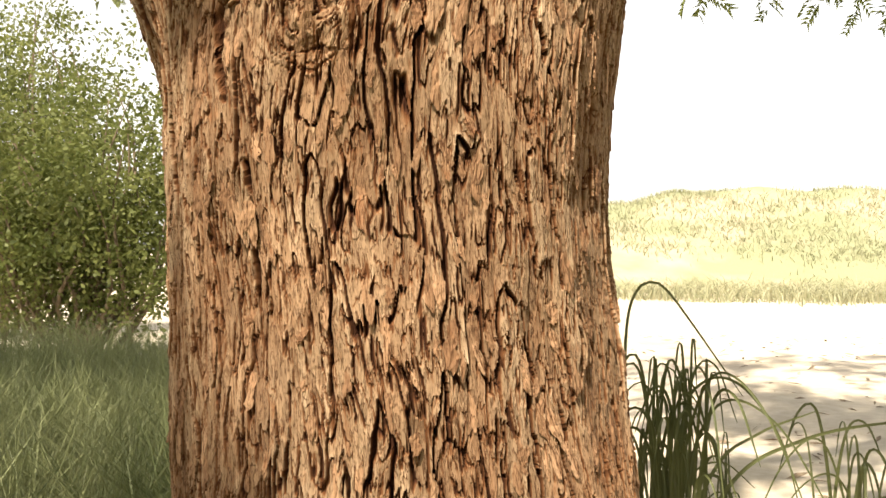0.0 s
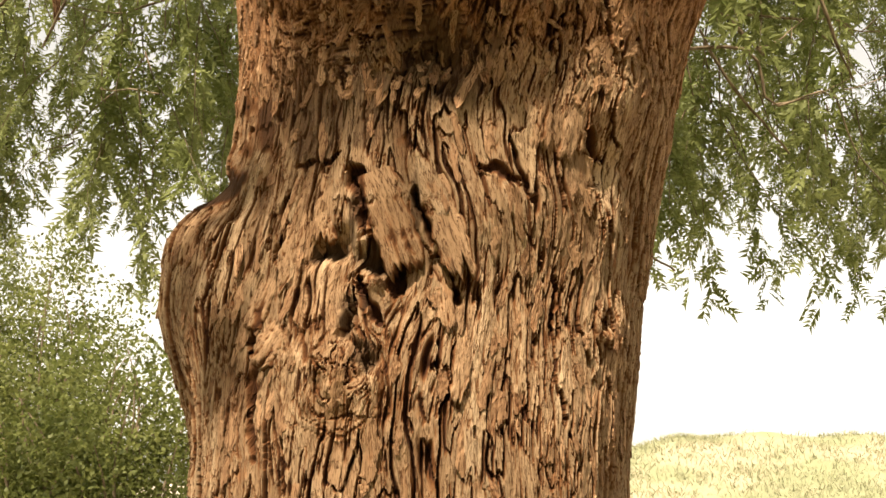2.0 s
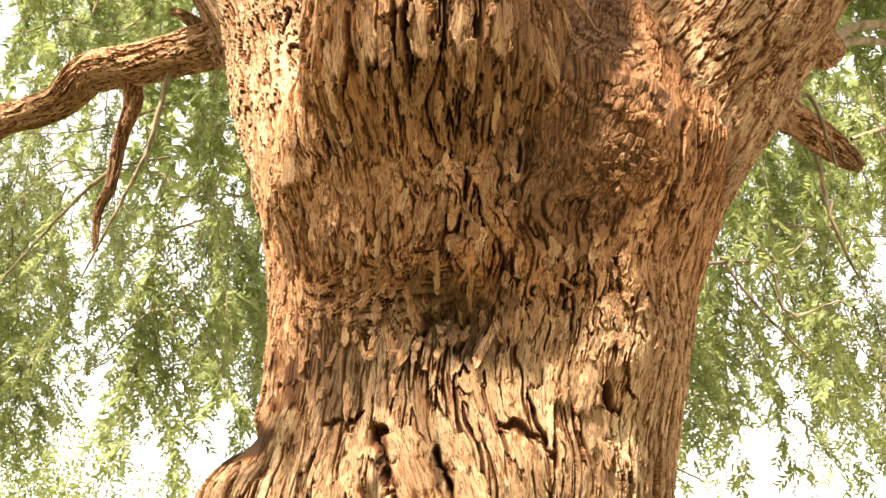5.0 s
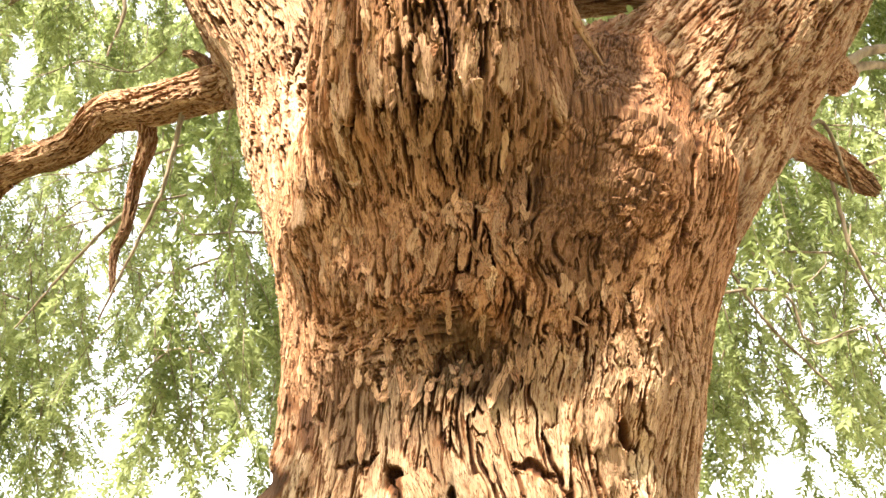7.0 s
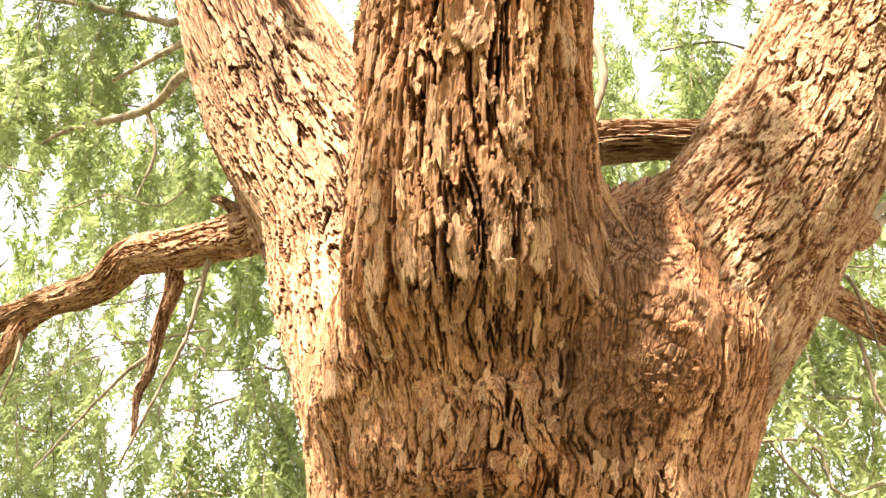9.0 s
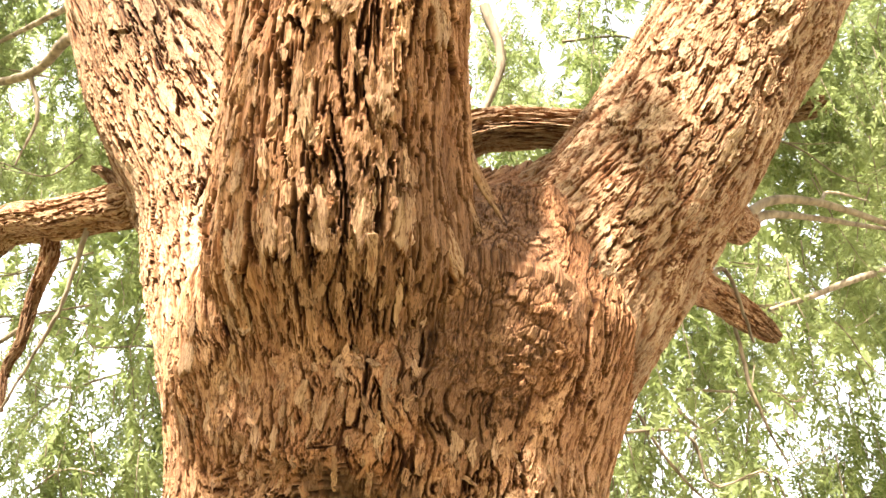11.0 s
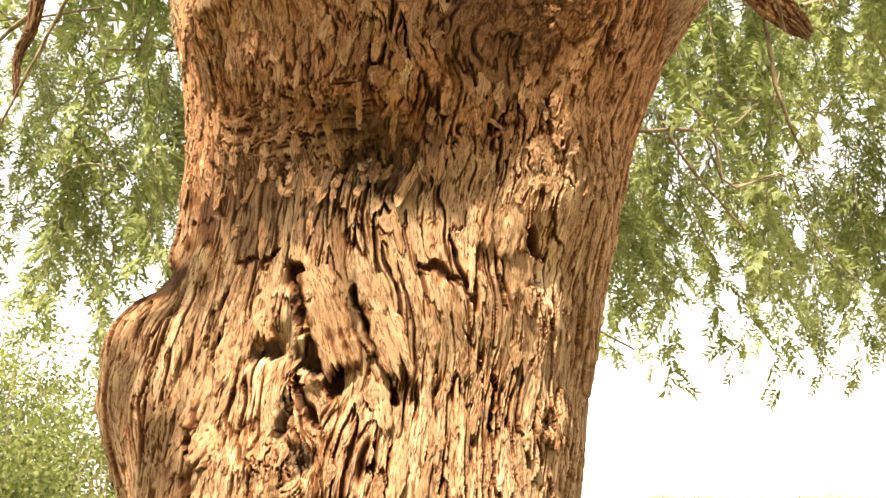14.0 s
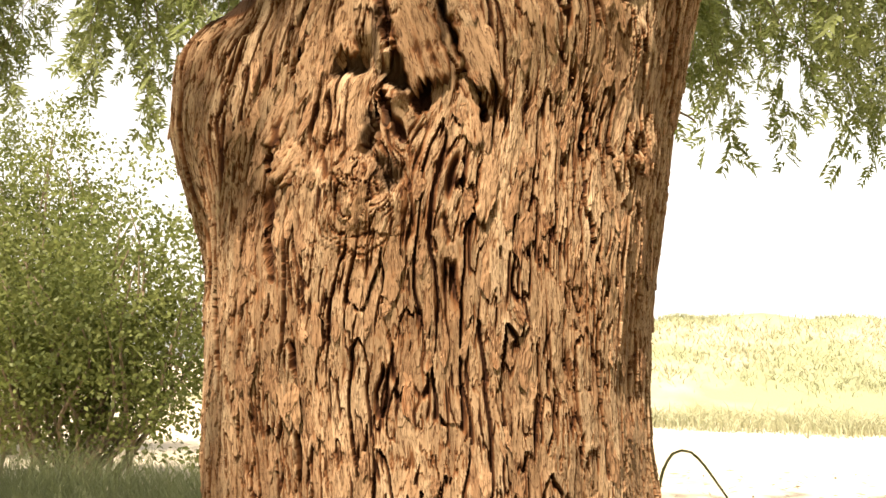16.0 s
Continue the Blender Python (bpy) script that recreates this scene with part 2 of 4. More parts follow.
RIGHT_LIMB = [(0.16, 2.68, 2.70, 0.26), (0.30, 2.63, 2.97, 0.30), (0.56, 2.62, 3.35, 0.305), (0.835, 2.65, 3.74, 0.295), (1.055, 2.68, 4.13, 0.295),
              (1.29, 2.72, 4.51, 0.30), (1.75, 2.85, 5.25, 0.26), (2.3, 3.0, 6.2, 0.17), (2.7, 3.1, 6.9, 0.1)]
BACK_LIMB = [(-0.25, 2.95, 3.05, 0.22), (-0.12, 3.45, 3.75, 0.20), (0.10, 3.75, 4.46, 0.13), (0.33, 3.80, 4.67, 0.10), (0.60, 3.80, 4.705, 0.095), (0.95, 3.85, 4.72, 0.095),
             (1.5, 4.1, 4.95, 0.10), (2.3, 4.6, 5.4, 0.06)]


def axis_distance(p, limb):
    """Distance of the points p to a limb's surface, negative inside."""
    pts, _ = smooth_path(limb, 16)
    best = np.full(len(p), 9.0, np.float32)
    for a, b in zip(pts[:-1], pts[1:]):
        d = (b - a)[:3]
        s = np.clip(((p - a[:3]) @ d) / (d @ d), 0, 1)
        q = np.linalg.norm(p - a[:3] - s[:, None] * d, axis=1) - (a[3] + (b[3] - a[3]) * s)
        best = np.minimum(best, q)
    return best


def trunk_at(z):
    left, right, front, deep = (np.interp(z, TRUNK[:, 0], TRUNK[:, k]) for k in (1, 2, 3, 4))
    return (left + right) / 2, front + deep / 2, (right - left) / 2, deep / 2


def trunk_distance(p):
    cx, cy, a, b = trunk_at(p[:, 2])
    r = np.sqrt(((p[:, 0] - cx) / a) ** 2 + ((p[:, 1] - cy) / b) ** 2)
    return (r - 1) * np.minimum(a, b) + np.maximum(0, p[:, 2] - 3.80)


# ---- the bark's relief ----
def strips(u, v, wide, long, reach, seed):
    """Long overlapping strips of bark with ragged sides and free lower ends. Gives the distance in metres to the groove under the next strip, the distance from the strip's own lip, its number 0..1, and how upright its side runs."""
    def ladder(du):
        w = u + du
        return v / long + reach * (0.80 * vnoise(w / wide, v / (long * 0.45), seed) + 0.25 * vnoise(w / (wide * 0.45), v / (long * 0.20), seed + 1) + 0.07 * vnoise(w / (wide * 0.2), v / (long * 0.07), seed + 2))
    q = ladder(0.0)
    across = np.abs(ladder(0.0012) - q) / 0.0012
    steep = np.sqrt(across ** 2 + (4.0 / long) ** 2)
    upright = step01(0.48, 0.90, across / steep)
    k = np.floor(q)
    own = 0.5 + 0.5 * vnoise(u / (1.4 * wide) + 7.3 * k, k * 3.7 + v / (2.5 * long), seed + 3)
    return (1 - (q - k)) / steep, (q - k) / steep, own, upright


def plates(u, v, wide, long, seed):
    """Cells split by a net of cracks: the distance in metres to the nearest crack, and each cell's number 0..1."""
    a, b = u / wide, v / long
    bi, bj = np.floor(a), np.floor(b)
    first, second, tone = np.full_like(u, 9.0), np.full_like(u, 9.0), np.zeros_like(u)
    for j in (-1, 0, 1):
        for i in (-1, 0, 1):
            ci, cj = bi + i, bj + j
            d = (a - ci - 0.5 - 0.85 * (hashed(ci, cj, seed) - 0.5)) ** 2 + (b - cj - 0.5 - 0.9 * (hashed(ci, cj, seed + 1) - 0.5)) ** 2
            near = d < first
            second = np.where(near, first, np.minimum(second, d))
            tone = np.where(near, hashed(ci, cj, seed + 2), tone)
            first = np.where(near, d, first)
    return (np.sqrt(second) - np.sqrt(first)) * 0.5 * wide, tone


def bark_relief(u, v, seed, flat=1.0, long=1.0, size=1.0, gape=1.0):
    """Height of the bark in metres over the wood, with its tone and how far the bark beneath lies open, which also
    paints crack shade.
    """
    u, v, flat = u / size, v / size, flat * size
    u = u + 0.016 * vnoise(u / 0.10, v / 0.22, seed) + 0.005 * vnoise(u / 0.03, v / 0.06, seed + 1)
    foot_a, lip_a, own_a, up_a = strips(u, v, 0.040, 0.62 * long, 1.5, seed + 20)
    foot_b, lip_b, own_b, up_b = strips(u, v, 0.019, 0.30 * long, 1.3, seed + 40)
    foot_c, lip_c, own_c, up_c = strips(u, v, 0.0085, 0.12 * long, 1.0, seed + 60)
    open_a = step01(-0.9, 0.05, vnoise(u / 0.022, v / 0.14, seed + 4))
    open_b = step01(-0.6, 0.25, vnoise(u / 0.014, v / 0.06, seed + 5))
    open_c = step01(-0.10, 0.60, vnoise(u / 0.03, v / 0.05, seed + 6))
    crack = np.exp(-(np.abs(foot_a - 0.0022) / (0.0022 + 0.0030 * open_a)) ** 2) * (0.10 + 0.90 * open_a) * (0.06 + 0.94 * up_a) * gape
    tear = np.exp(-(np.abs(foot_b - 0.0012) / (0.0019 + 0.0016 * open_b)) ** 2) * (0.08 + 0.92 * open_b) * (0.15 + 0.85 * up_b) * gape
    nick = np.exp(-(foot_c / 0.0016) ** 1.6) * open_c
    height = 0.014 * (own_a - 0.5) + 0.0065 * (own_b - 0.5) + 0.0024 * (own_c - 0.5)
    height = height + 0.0050 * np.exp(-lip_a / 0.010) * open_a + 0.0026 * np.exp(-lip_b / 0.006) * open_b + 0.0010 * np.exp(-lip_c / 0.003)
    height = height - 0.021 * crack - 0.010 * tear - 0.0038 * nick
    height = height + 0.0008 * vnoise(u / 0.005, v / 0.03, seed + 7) + 0.004 * vnoise(u / 0.16, v / 0.3, seed + 8) - 0.003
    tone = np.clip(0.5 + 0.55 * (own_a - 0.5) + 0.45 * (own_b - 0.5) + 0.35 * (own_c - 0.5) + 0.10 * np.exp(-lip_b / 0.004), 0, 1)
    inner_shade = np.clip(1.05 * crack + 1.0 * tear + 0.6 * nick, 0, 1)
    return height * flat, tone, inner_shade


def around(front, fine, coarse):
    """Angles round a stem: close steps on the side that is seen (angle 0 faces the path), wide steps behind."""
    n, m = int(2 * front / fine), int((2 * math.pi - 2 * front) / coarse)
    return np.concatenate([np.linspace(-front, front, n, endpoint=False), np.linspace(front, 2 * math.pi - front, m, endpoint=False)])


def lift_normals(p, rows, cols):
    """Outward unit normals of a closed tube of points, and its upward way."""
    g = p.reshape(rows, cols, 3)
    du = np.roll(g, -1, axis=1) - np.roll(g, 1, axis=1)
    dv = np.gradient(g, axis=0)
    n = np.cross(du, dv).reshape(-1, 3)
    n /= np.linalg.norm(n, axis=1)[:, None] + 1e-9
    return n, dv.reshape(-1, 3)


def fillet(p, nrm, others, k=0.15):
    """Swells a stem softly where it runs into the others."""
    add = np.zeros(len(p), np.float32)
    for dist in others:
        add = np.maximum(add, np.clip(k - np.maximum(dist, 0), 0, k) ** 2 / (4 * k))
    return p + nrm * add[:, None]


# knots, hollows and dark patches (stains and painted shade) on the trunk: x, height, size
KNOT_EYE, KNOT_SWIRL, KNOT_RIGHT = (-0.205, 2.02, 0.062), (-0.285, 1.83, 0.075), (0.335, 1.95, 0.04)
STAIN_SHADES = [(-0.09, 2.52, 0.17, 0.12, 0.85), (0.19, 2.90, 0.17, 0.22, 0.6), (0.27, 3.20, 0.17, 0.32, 0.6), (-0.32, 2.46, 0.24, 0.14, 0.6), (0.10, 3.02, 0.14, 0.12, 0.5),
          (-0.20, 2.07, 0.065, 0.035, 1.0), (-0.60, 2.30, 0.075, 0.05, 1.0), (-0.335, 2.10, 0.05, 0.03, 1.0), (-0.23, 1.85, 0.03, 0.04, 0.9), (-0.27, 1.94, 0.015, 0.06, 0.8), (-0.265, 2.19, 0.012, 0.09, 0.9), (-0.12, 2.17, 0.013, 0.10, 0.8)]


GASHES = [(-0.122, 2.235, -0.035, 1.99, 0.013, 0.045), (-0.265, 2.275, -0.235, 2.14, 0.014, 0.045), (-0.435, 2.25, -0.436, 2.03, 0.008, 0.03), (-0.505, 1.90, -0.485, 1.63, 0.008, 0.03),
          (0.285, 2.40, 0.315, 2.25, 0.012, 0.04), (-0.245, 2.03, -0.20, 1.93, 0.010, 0.035), (-0.15, 2.05, -0.165, 2.00, 0.012, 0.035), (0.03, 2.29, 0.11, 2.255, 0.006, 0.018),
          (0.21, 2.05, 0.20, 1.93, 0.006, 0.02), (-0.30, 2.33, -0.41, 2.30, 0.006, 0.015), (0.10, 2.34, 0.13, 2.22, 0.007, 0.025)]


def trunk_mesh():
    z = np.concatenate([np.linspace(-0.15, 0.70, 40, endpoint=False), np.linspace(0.70, 3.56, 620, endpoint=False), np.linspace(3.56, 3.80, 26)])
    s = np.linspace(-1, 1, 800, endpoint=False)
    th = np.concatenate([1.52 * (0.84 * s + 0.16 * s ** 3), np.linspace(1.52, 2 * math.pi - 1.52, 66, endpoint=False)])
    rows, cols = len(z), len(th)
    zz, tt = np.repeat(z, cols), np.tile(th, rows)
    cx, cy, a, b = trunk_at(zz)
    soft = 0.92
    sx, sy = np.sin(tt), -np.cos(tt)
    x = cx + a * np.sign(sx) * np.abs(sx) ** soft
    y = cy + b * np.sign(sy) * np.abs(sy) ** soft
    # slow waves of the wood and buttress ribs towards the ground
    wave = 0.018 * vnoise(tt * 1.6 + 3, zz / 0.5, 11) + 0.010 * vnoise(tt * 4, zz / 0.25, 12)
    # burl on the flank, ending in a ledge at its top
    burl = step01(1.62, 2.06, zz) * (1 - step01(2.10, 2.42, zz + 0.03 * vnoise(tt * 5, zz / 0.08, 24))) * np.exp(-((tt + 1.45) / 0.52) ** 2) * 0.15
    front = np.exp(-(tt / 1.25) ** 4)

    xj = x + 0.014 * vnoise(x / 0.035, zz / 0.05, 13) + 0.006 * vnoise(x / 0.012, zz / 0.02, 14)
    zj = zz + 0.018 * vnoise(x / 0.03, zz / 0.05, 15)

    def spot(x0, z0, rx, rz):
        return np.exp(-((xj - x0) / rx) ** 2 - ((zj - z0) / rz) ** 2) * front
    shape = wave + burl - 0.05 * np.exp(-((tt + 1.38) / 0.16) ** 2 - ((zj - 2.31) / 0.04) ** 2)
    shape = shape + 0.045 * spot(-0.285, 1.84, 0.13, 0.13) + 0.018 * spot(-0.02, 2.2, 0.22, 0.10)
    shape = shape - 0.075 * spot(-0.20, 2.075, 0.05, 0.028) - 0.05 * spot(-0.15, 2.045, 0.025, 0.03) - 0.065 * spot(-0.325, 2.105, 0.04, 0.028) - 0.05 * spot(-0.225, 1.845, 0.022, 0.035) - 0.05 * spot(-0.27, 1.93, 0.018, 0.05)
    shape = shape + 0.02 * spot(-0.205, 2.015, 0.035, 0.03)
    shape = shape - 0.12 * spot(-0.09, 2.54, 0.08, 0.055) - 0.03 * spot(0.20, 2.88, 0.16, 0.18)
    shape = shape + 0.085 * spot(-0.42, 3.0, 0.16, 0.18) + 0.03 * spot(-0.48, 2.90, 0.05, 0.05) - 0.04 * spot(-0.34, 2.86, 0.09, 0.07) + 0.012 * spot(-0.05, 2.66, 0.25, 0.03)
    shape = shape + 0.03 * spot(0.34, 1.95, 0.06, 0.06) - 0.045 * spot(0.335, 1.955, 0.018, 0.02) - 0.04 * spot(0.33, 2.32, 0.04, 0.08)
    # long gashes between the big plates round the knots: ends, width, depth
    gash = np.zeros_like(zz)
    for x0, z0, x1, z1, wide, deep in GASHES:
        t = np.clip(((xj - x0) * (x1 - x0) + (zj - z0) * (z1 - z0)) / ((x1 - x0) ** 2 + (z1 - z0) ** 2), 0, 1)
        d = np.hypot(xj - x0 - t * (x1 - x0), zj - z0 - t * (z1 - z0))
        cut = np.exp(-(d / (wide * (0.45 + 0.55 * np.sin(math.pi * (0.1 + 0.8 * t))))) ** 2.5) * front
        shape = shape - deep * cut
        gash = np.maximum(gash, cut)
    # the web of wood that fills the fork on the leaning limb's side
    shape = shape + 0.10 * spot(0.33, 3.08, 0.20, 0.27) + 0.075 * spot(0.36, 3.44, 0.17, 0.10) + 0.04 * spot(0.0, 2.82, 0.22, 0.14)
    p = np.stack([x, y, zz], axis=1)
    nrm, _ = lift_normals(p, rows, cols)
    p = p + nrm * shape[:, None]
    p = fillet(p, nrm, [axis_distance(p, CENTRE_LIMB)], 0.26)
    p = fillet(p, nrm, [axis_distance(p, LEFT_LIMB), axis_distance(p, RIGHT_LIMB)])
    nrm, way = lift_normals(p, rows, cols)
    # grain: upright, bent round the knots, slanting across the middle
    col_run = np.linalg.norm(np.diff(p.reshape(rows, cols, 3), axis=0), axis=2)
    v = -0.15 + np.concatenate([np.zeros((1, cols)), np.cumsum(col_run, axis=0)]).ravel()
    v = np.where(zz < 2.9, zz, 0) + np.where(zz < 2.9, 0, 2.9 + v - np.tile(v.reshape(rows, cols)[np.searchsorted(z, 2.9)], rows))
    u = tt * 0.56
    u = u + 0.09 * step01(2.02, 2.46, v) * np.exp(-((x - 0.05) / 0.42) ** 4) * front
    for x0, z0, r in (KNOT_EYE, KNOT_RIGHT):
        dx, dz = x - x0, zz - z0
        rr = dx * dx + dz * dz
        near = np.exp(-rr / (4 * r) ** 2) * front
        u = u - dx * np.minimum(r * r / (rr + 0.8 * r * r), 0.6) * near
        v = v + 0.12 * (np.sqrt(rr + 1e-6) - np.abs(dz)) * near
    v = v + 1.0 * np.clip(zz - 2.50, 0, 0.45) * front
    height, tone, inner_shade = bark_relief(u, v, 100)

    def blend(mask, other):
        """Lets another kind of bark take over where the mask says so."""
        at = np.flatnonzero(mask > 0.02)
        h, t, i = other(at)
        for whole, new_one in ((height, h), (tone, t), (inner_shade, i)):
            whole[at] += (new_one - whole[at]) * mask[at]
    # small broken scales over the web and under the fork
    scaly = step01(0.15, 0.85, spot(0.24, 3.12, 0.24, 0.52) + 0.3 * vnoise(x / 0.07, zz / 0.09, 16) * front)

    def scales(at):
        h, t, i = bark_relief(u[at], v[at], 130, 0.55, 0.5, 0.62, 0.7)
        gap, own = plates(u[at] + 0.008 * vnoise(u[at] / 0.02, v[at] / 0.02, 17), v[at] + 0.010 * vnoise(u[at] / 0.02, v[at] / 0.03, 18), 0.020, 0.032, 19)
        net = np.exp(-(gap / 0.0016) ** 2) * step01(-0.5, 0.3, vnoise(u[at] / 0.05, v[at] / 0.06, 20))
        return 0.6 * h + 0.010 * (own - 0.5) - 0.004 * net, 0.5 * t + 0.5 * own, np.clip(0.8 * i + 0.35 * net, 0, 1)
    blend(scaly, scales)
    # frilled bark curling across the grain above the dark hollow
    frill = step01(0.25, 0.7, spot(-0.24, 2.60, 0.24, 0.10) + 0.3 * vnoise(x / 0.05, zz / 0.04, 21) * front)
    curl = 0.05 * vnoise(x / 0.07, zz / 0.07, 22)
    blend(0.85 * frill, lambda at: bark_relief(zz[at] * 1.1 + curl[at], x[at] * 0.8 + 2 * curl[at], 140, 1.1, 0.35, 0.7, 1.1))
    # a calmer, finely fibrous face beside the burl's side of the fork
    face = step01(0.3, 0.8, spot(-0.27, 2.84, 0.15, 0.11) + 0.2 * vnoise(x / 0.05, zz / 0.05, 23) * front)
    height, inner_shade, tone = height * (1 - 0.6 * face), inner_shade * (1 - 0.6 * face), tone + 0.12 * face
    # broader, quieter plates across the middle
    broad = spot(0.06, 2.2, 0.22, 0.26)
    height, inner_shade = height * (1 - 0.35 * broad), inner_shade * (1 - 0.35 * broad)
    # smoother skin on the burl
    calm = 1 - 0.2 * np.clip(burl / 0.12, 0, 1)
    # bark curling round the knots
    for x0, z0, r, seed in ((-0.205, 2.015, 0.075, 150), (-0.285, 1.83, 0.13, 160), (0.335, 1.95, 0.05, 170)):
        rr = np.sqrt((x - x0) ** 2 + (0.85 * (zz - z0)) ** 2) + 0.012 * vnoise(x / 0.04, zz / 0.04, seed + 3)
        ring = np.arctan2(x - x0, z0 - zz) * 0.09
        near = np.exp(-(rr / r) ** 4) * front * step01(0.05, -0.02, zz - z0 - 0.6 * r) * step01(-0.9, 0.3, vnoise(x / 0.06, zz / 0.06, seed + 4))
        blend(near, lambda at: bark_relief(rr[at], ring[at], seed, 0.9, 0.6, 0.75))
    # the gashes are coloured dark with their own shade
    inner_shade = np.maximum(inner_shade, 0.85 * gash)
    p = p + nrm * (height * calm)[:, None]
    # stronger light on one side of the trunk painted as paler tone; random variation besides
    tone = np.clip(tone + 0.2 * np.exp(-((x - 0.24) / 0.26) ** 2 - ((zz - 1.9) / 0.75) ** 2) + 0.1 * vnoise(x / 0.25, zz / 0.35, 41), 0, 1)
    # besides stained bark, these patches paint the shade of hollows and overhangs
    stain_shade = np.zeros_like(zz)
    for x0, z0, rx, rz, k in STAIN_SHADES:
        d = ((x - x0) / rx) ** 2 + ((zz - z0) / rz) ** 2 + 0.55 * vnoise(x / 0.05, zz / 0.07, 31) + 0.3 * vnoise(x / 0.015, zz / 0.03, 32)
        stain_shade = np.maximum(stain_shade, k * step01(1.25, 0.35, d))
    # the burl's notch is painted near black, as the shade under its ledge
    inner_shade = np.maximum(inner_shade, np.where(x < -0.48, stain_shade, 0))
    # the redder look of shaded bark painted in towards the fork, with random red patches
    shade_red = np.clip(step01(2.35, 2.75, zz + 0.15 * vnoise(x / 0.12, zz / 0.12, 42)) * 0.8 + 0.2 * step01(0.1, 0.6, vnoise(x / 0.09, zz / 0.2, 43)), 0, 1)
    grain = np.stack([u, v, np.zeros_like(u)], axis=1)
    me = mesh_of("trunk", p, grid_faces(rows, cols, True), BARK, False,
                 attributes=(("grain", "FLOAT_VECTOR", grain), ("tone", "FLOAT", tone), ("inner_shade", "FLOAT", inner_shade), ("stain_shade", "FLOAT", stain_shade), ("shade_red", "FLOAT", shade_red)))
    return me, (p, nrm, way, zz, tt, rows, cols, inner_shade)


def limb_mesh(name, limb, seed, fine, front, others, flat=1.0, facing=(0, -1, 0), coarse=0.06, long=1.0, size=1.0, level=False, knobs=1.0, gape=1.0, shade_red=0.5, scaly=0.0):
    pts, run = smooth_path(limb, 400)
    face = pts[:, :3] - np.outer(pts[:, 3], (0, 1, 0)) if level else pts
    run = np.concatenate([[0], np.cumsum(np.sqrt((np.diff(face, axis=0) ** 2).sum(axis=1)))])
    length = run[-1]
    seen = min(2.2, length)
    v = np.arange(0, seen, fine * 1.5)
    if length > seen + 0.1:
        v = np.concatenate([v, np.linspace(seen, length, 60)])
    ax = np.stack([np.interp(v, run, pts[:, k]) for k in range(4)], axis=1)
    mean_r = float(ax[: len(ax) // 2, 3].mean())
    th = around(front, fine / mean_r, coarse)
    rows, cols = len(v), len(th)
    tan = np.gradient(ax[:, :3], axis=0)
    tan /= np.linalg.norm(tan, axis=1)[:, None]
    if level:
        tan = np.tile(np.array([[0.0, 0.0, 1.0]]), (len(tan), 1))
    f = np.array(facing, float)[None, :] - tan * (tan @ np.array(facing, float))[:, None]
    f /= np.linalg.norm(f, axis=1)[:, None]
    side = np.cross(f, tan)
    tt, vv = np.tile(th, rows), np.repeat(v, cols)
    rr = np.repeat(ax[:, 3], cols) * (1 + knobs * (0.05 * vnoise(tt * 1.3 + seed, vv / 0.45 * knobs, seed) + 0.03 * vnoise(tt * 3, vv / 0.2 * knobs, seed + 1)))
    way = np.repeat(f, cols, axis=0) * np.cos(tt)[:, None] - np.repeat(side, cols, axis=0) * np.sin(tt)[:, None]
    p = np.repeat(ax[:, :3], cols, axis=0) + way * rr[:, None]
    if others:
        p = fillet(p, way, [d(p) for d in others])
    nrm, up = lift_normals(p, rows, cols)
    out = np.sign((nrm * way).sum(axis=1)).mean()
    nrm = nrm * (1 if out >= 0 else -1)
    u = tt * mean_r
    height, tone, inner_shade = bark_relief(u, vv + 7.3 * seed, seed, flat, long, size, gape)
    if scaly:
        # short broken plates, each standing a little higher or lower
        gap, own = plates(u + 0.010 * vnoise(u / 0.03, vv / 0.03, seed + 91), vv + 0.016 * vnoise(u / 0.025, vv / 0.04, seed + 92), 0.040, 0.13, seed + 90)
        height = height + scaly * (0.010 * (own - 0.5) - 0.004 * np.exp(-(gap / 0.003) ** 2))
        tone = np.clip(tone + 0.35 * scaly * (own - 0.5), 0, 1)
        inner_shade = np.clip(inner_shade + 0.5 * scaly * np.exp(-(gap / 0.0022) ** 2) * step01(-0.2, 0.5, vnoise(u / 0.04, vv / 0.06, seed + 93)), 0, 1)
    p = p + nrm * height[:, None]
    faces = grid_faces(rows, cols, True)
    if out < 0:
        faces = faces[:, ::-1]
    stain_shade = 0.5 * step01(0.25, 0.6, vnoise(u / 0.3, vv / 0.5, seed + 8))
    grain = np.stack([u, vv, np.full_like(u, seed * 0.37)], axis=1)
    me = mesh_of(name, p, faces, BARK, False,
                 attributes=(("grain", "FLOAT_VECTOR", grain), ("tone", "FLOAT", tone), ("inner_shade", "FLOAT", inner_shade), ("stain_shade", "FLOAT", stain_shade), ("shade_red", "FLOAT", np.full_like(u, shade_red))))
    return me, (p, nrm, up, vv, tt, rows, cols, inner_shade)


tree = thing("tree", "old broad-trunked tree with flaky brown bark and drooping green foliage", "tree", (-0.1, 2.8, 0))
tree_shift = Matrix.Translation((0.1, -2.8, 0))


def tree_part(name, me, label="", kind="", parent=None):
    ob = part(name, me, parent or tree, label, kind)
    if parent is None:
        ob.matrix_parent_inverse = tree_shift
    return ob


def d_centre(p):
    return axis_distance(p, CENTRE_LIMB)


def d_left(p):
    return axis_distance(p, LEFT_LIMB)


def d_right(p):
    return axis_distance(p, RIGHT_LIMB)


me, trunk_grid = trunk_mesh()
trunk = tree_part("trunk", me, "massive trunk with deeply furrowed flaking bark, a burl and knots")
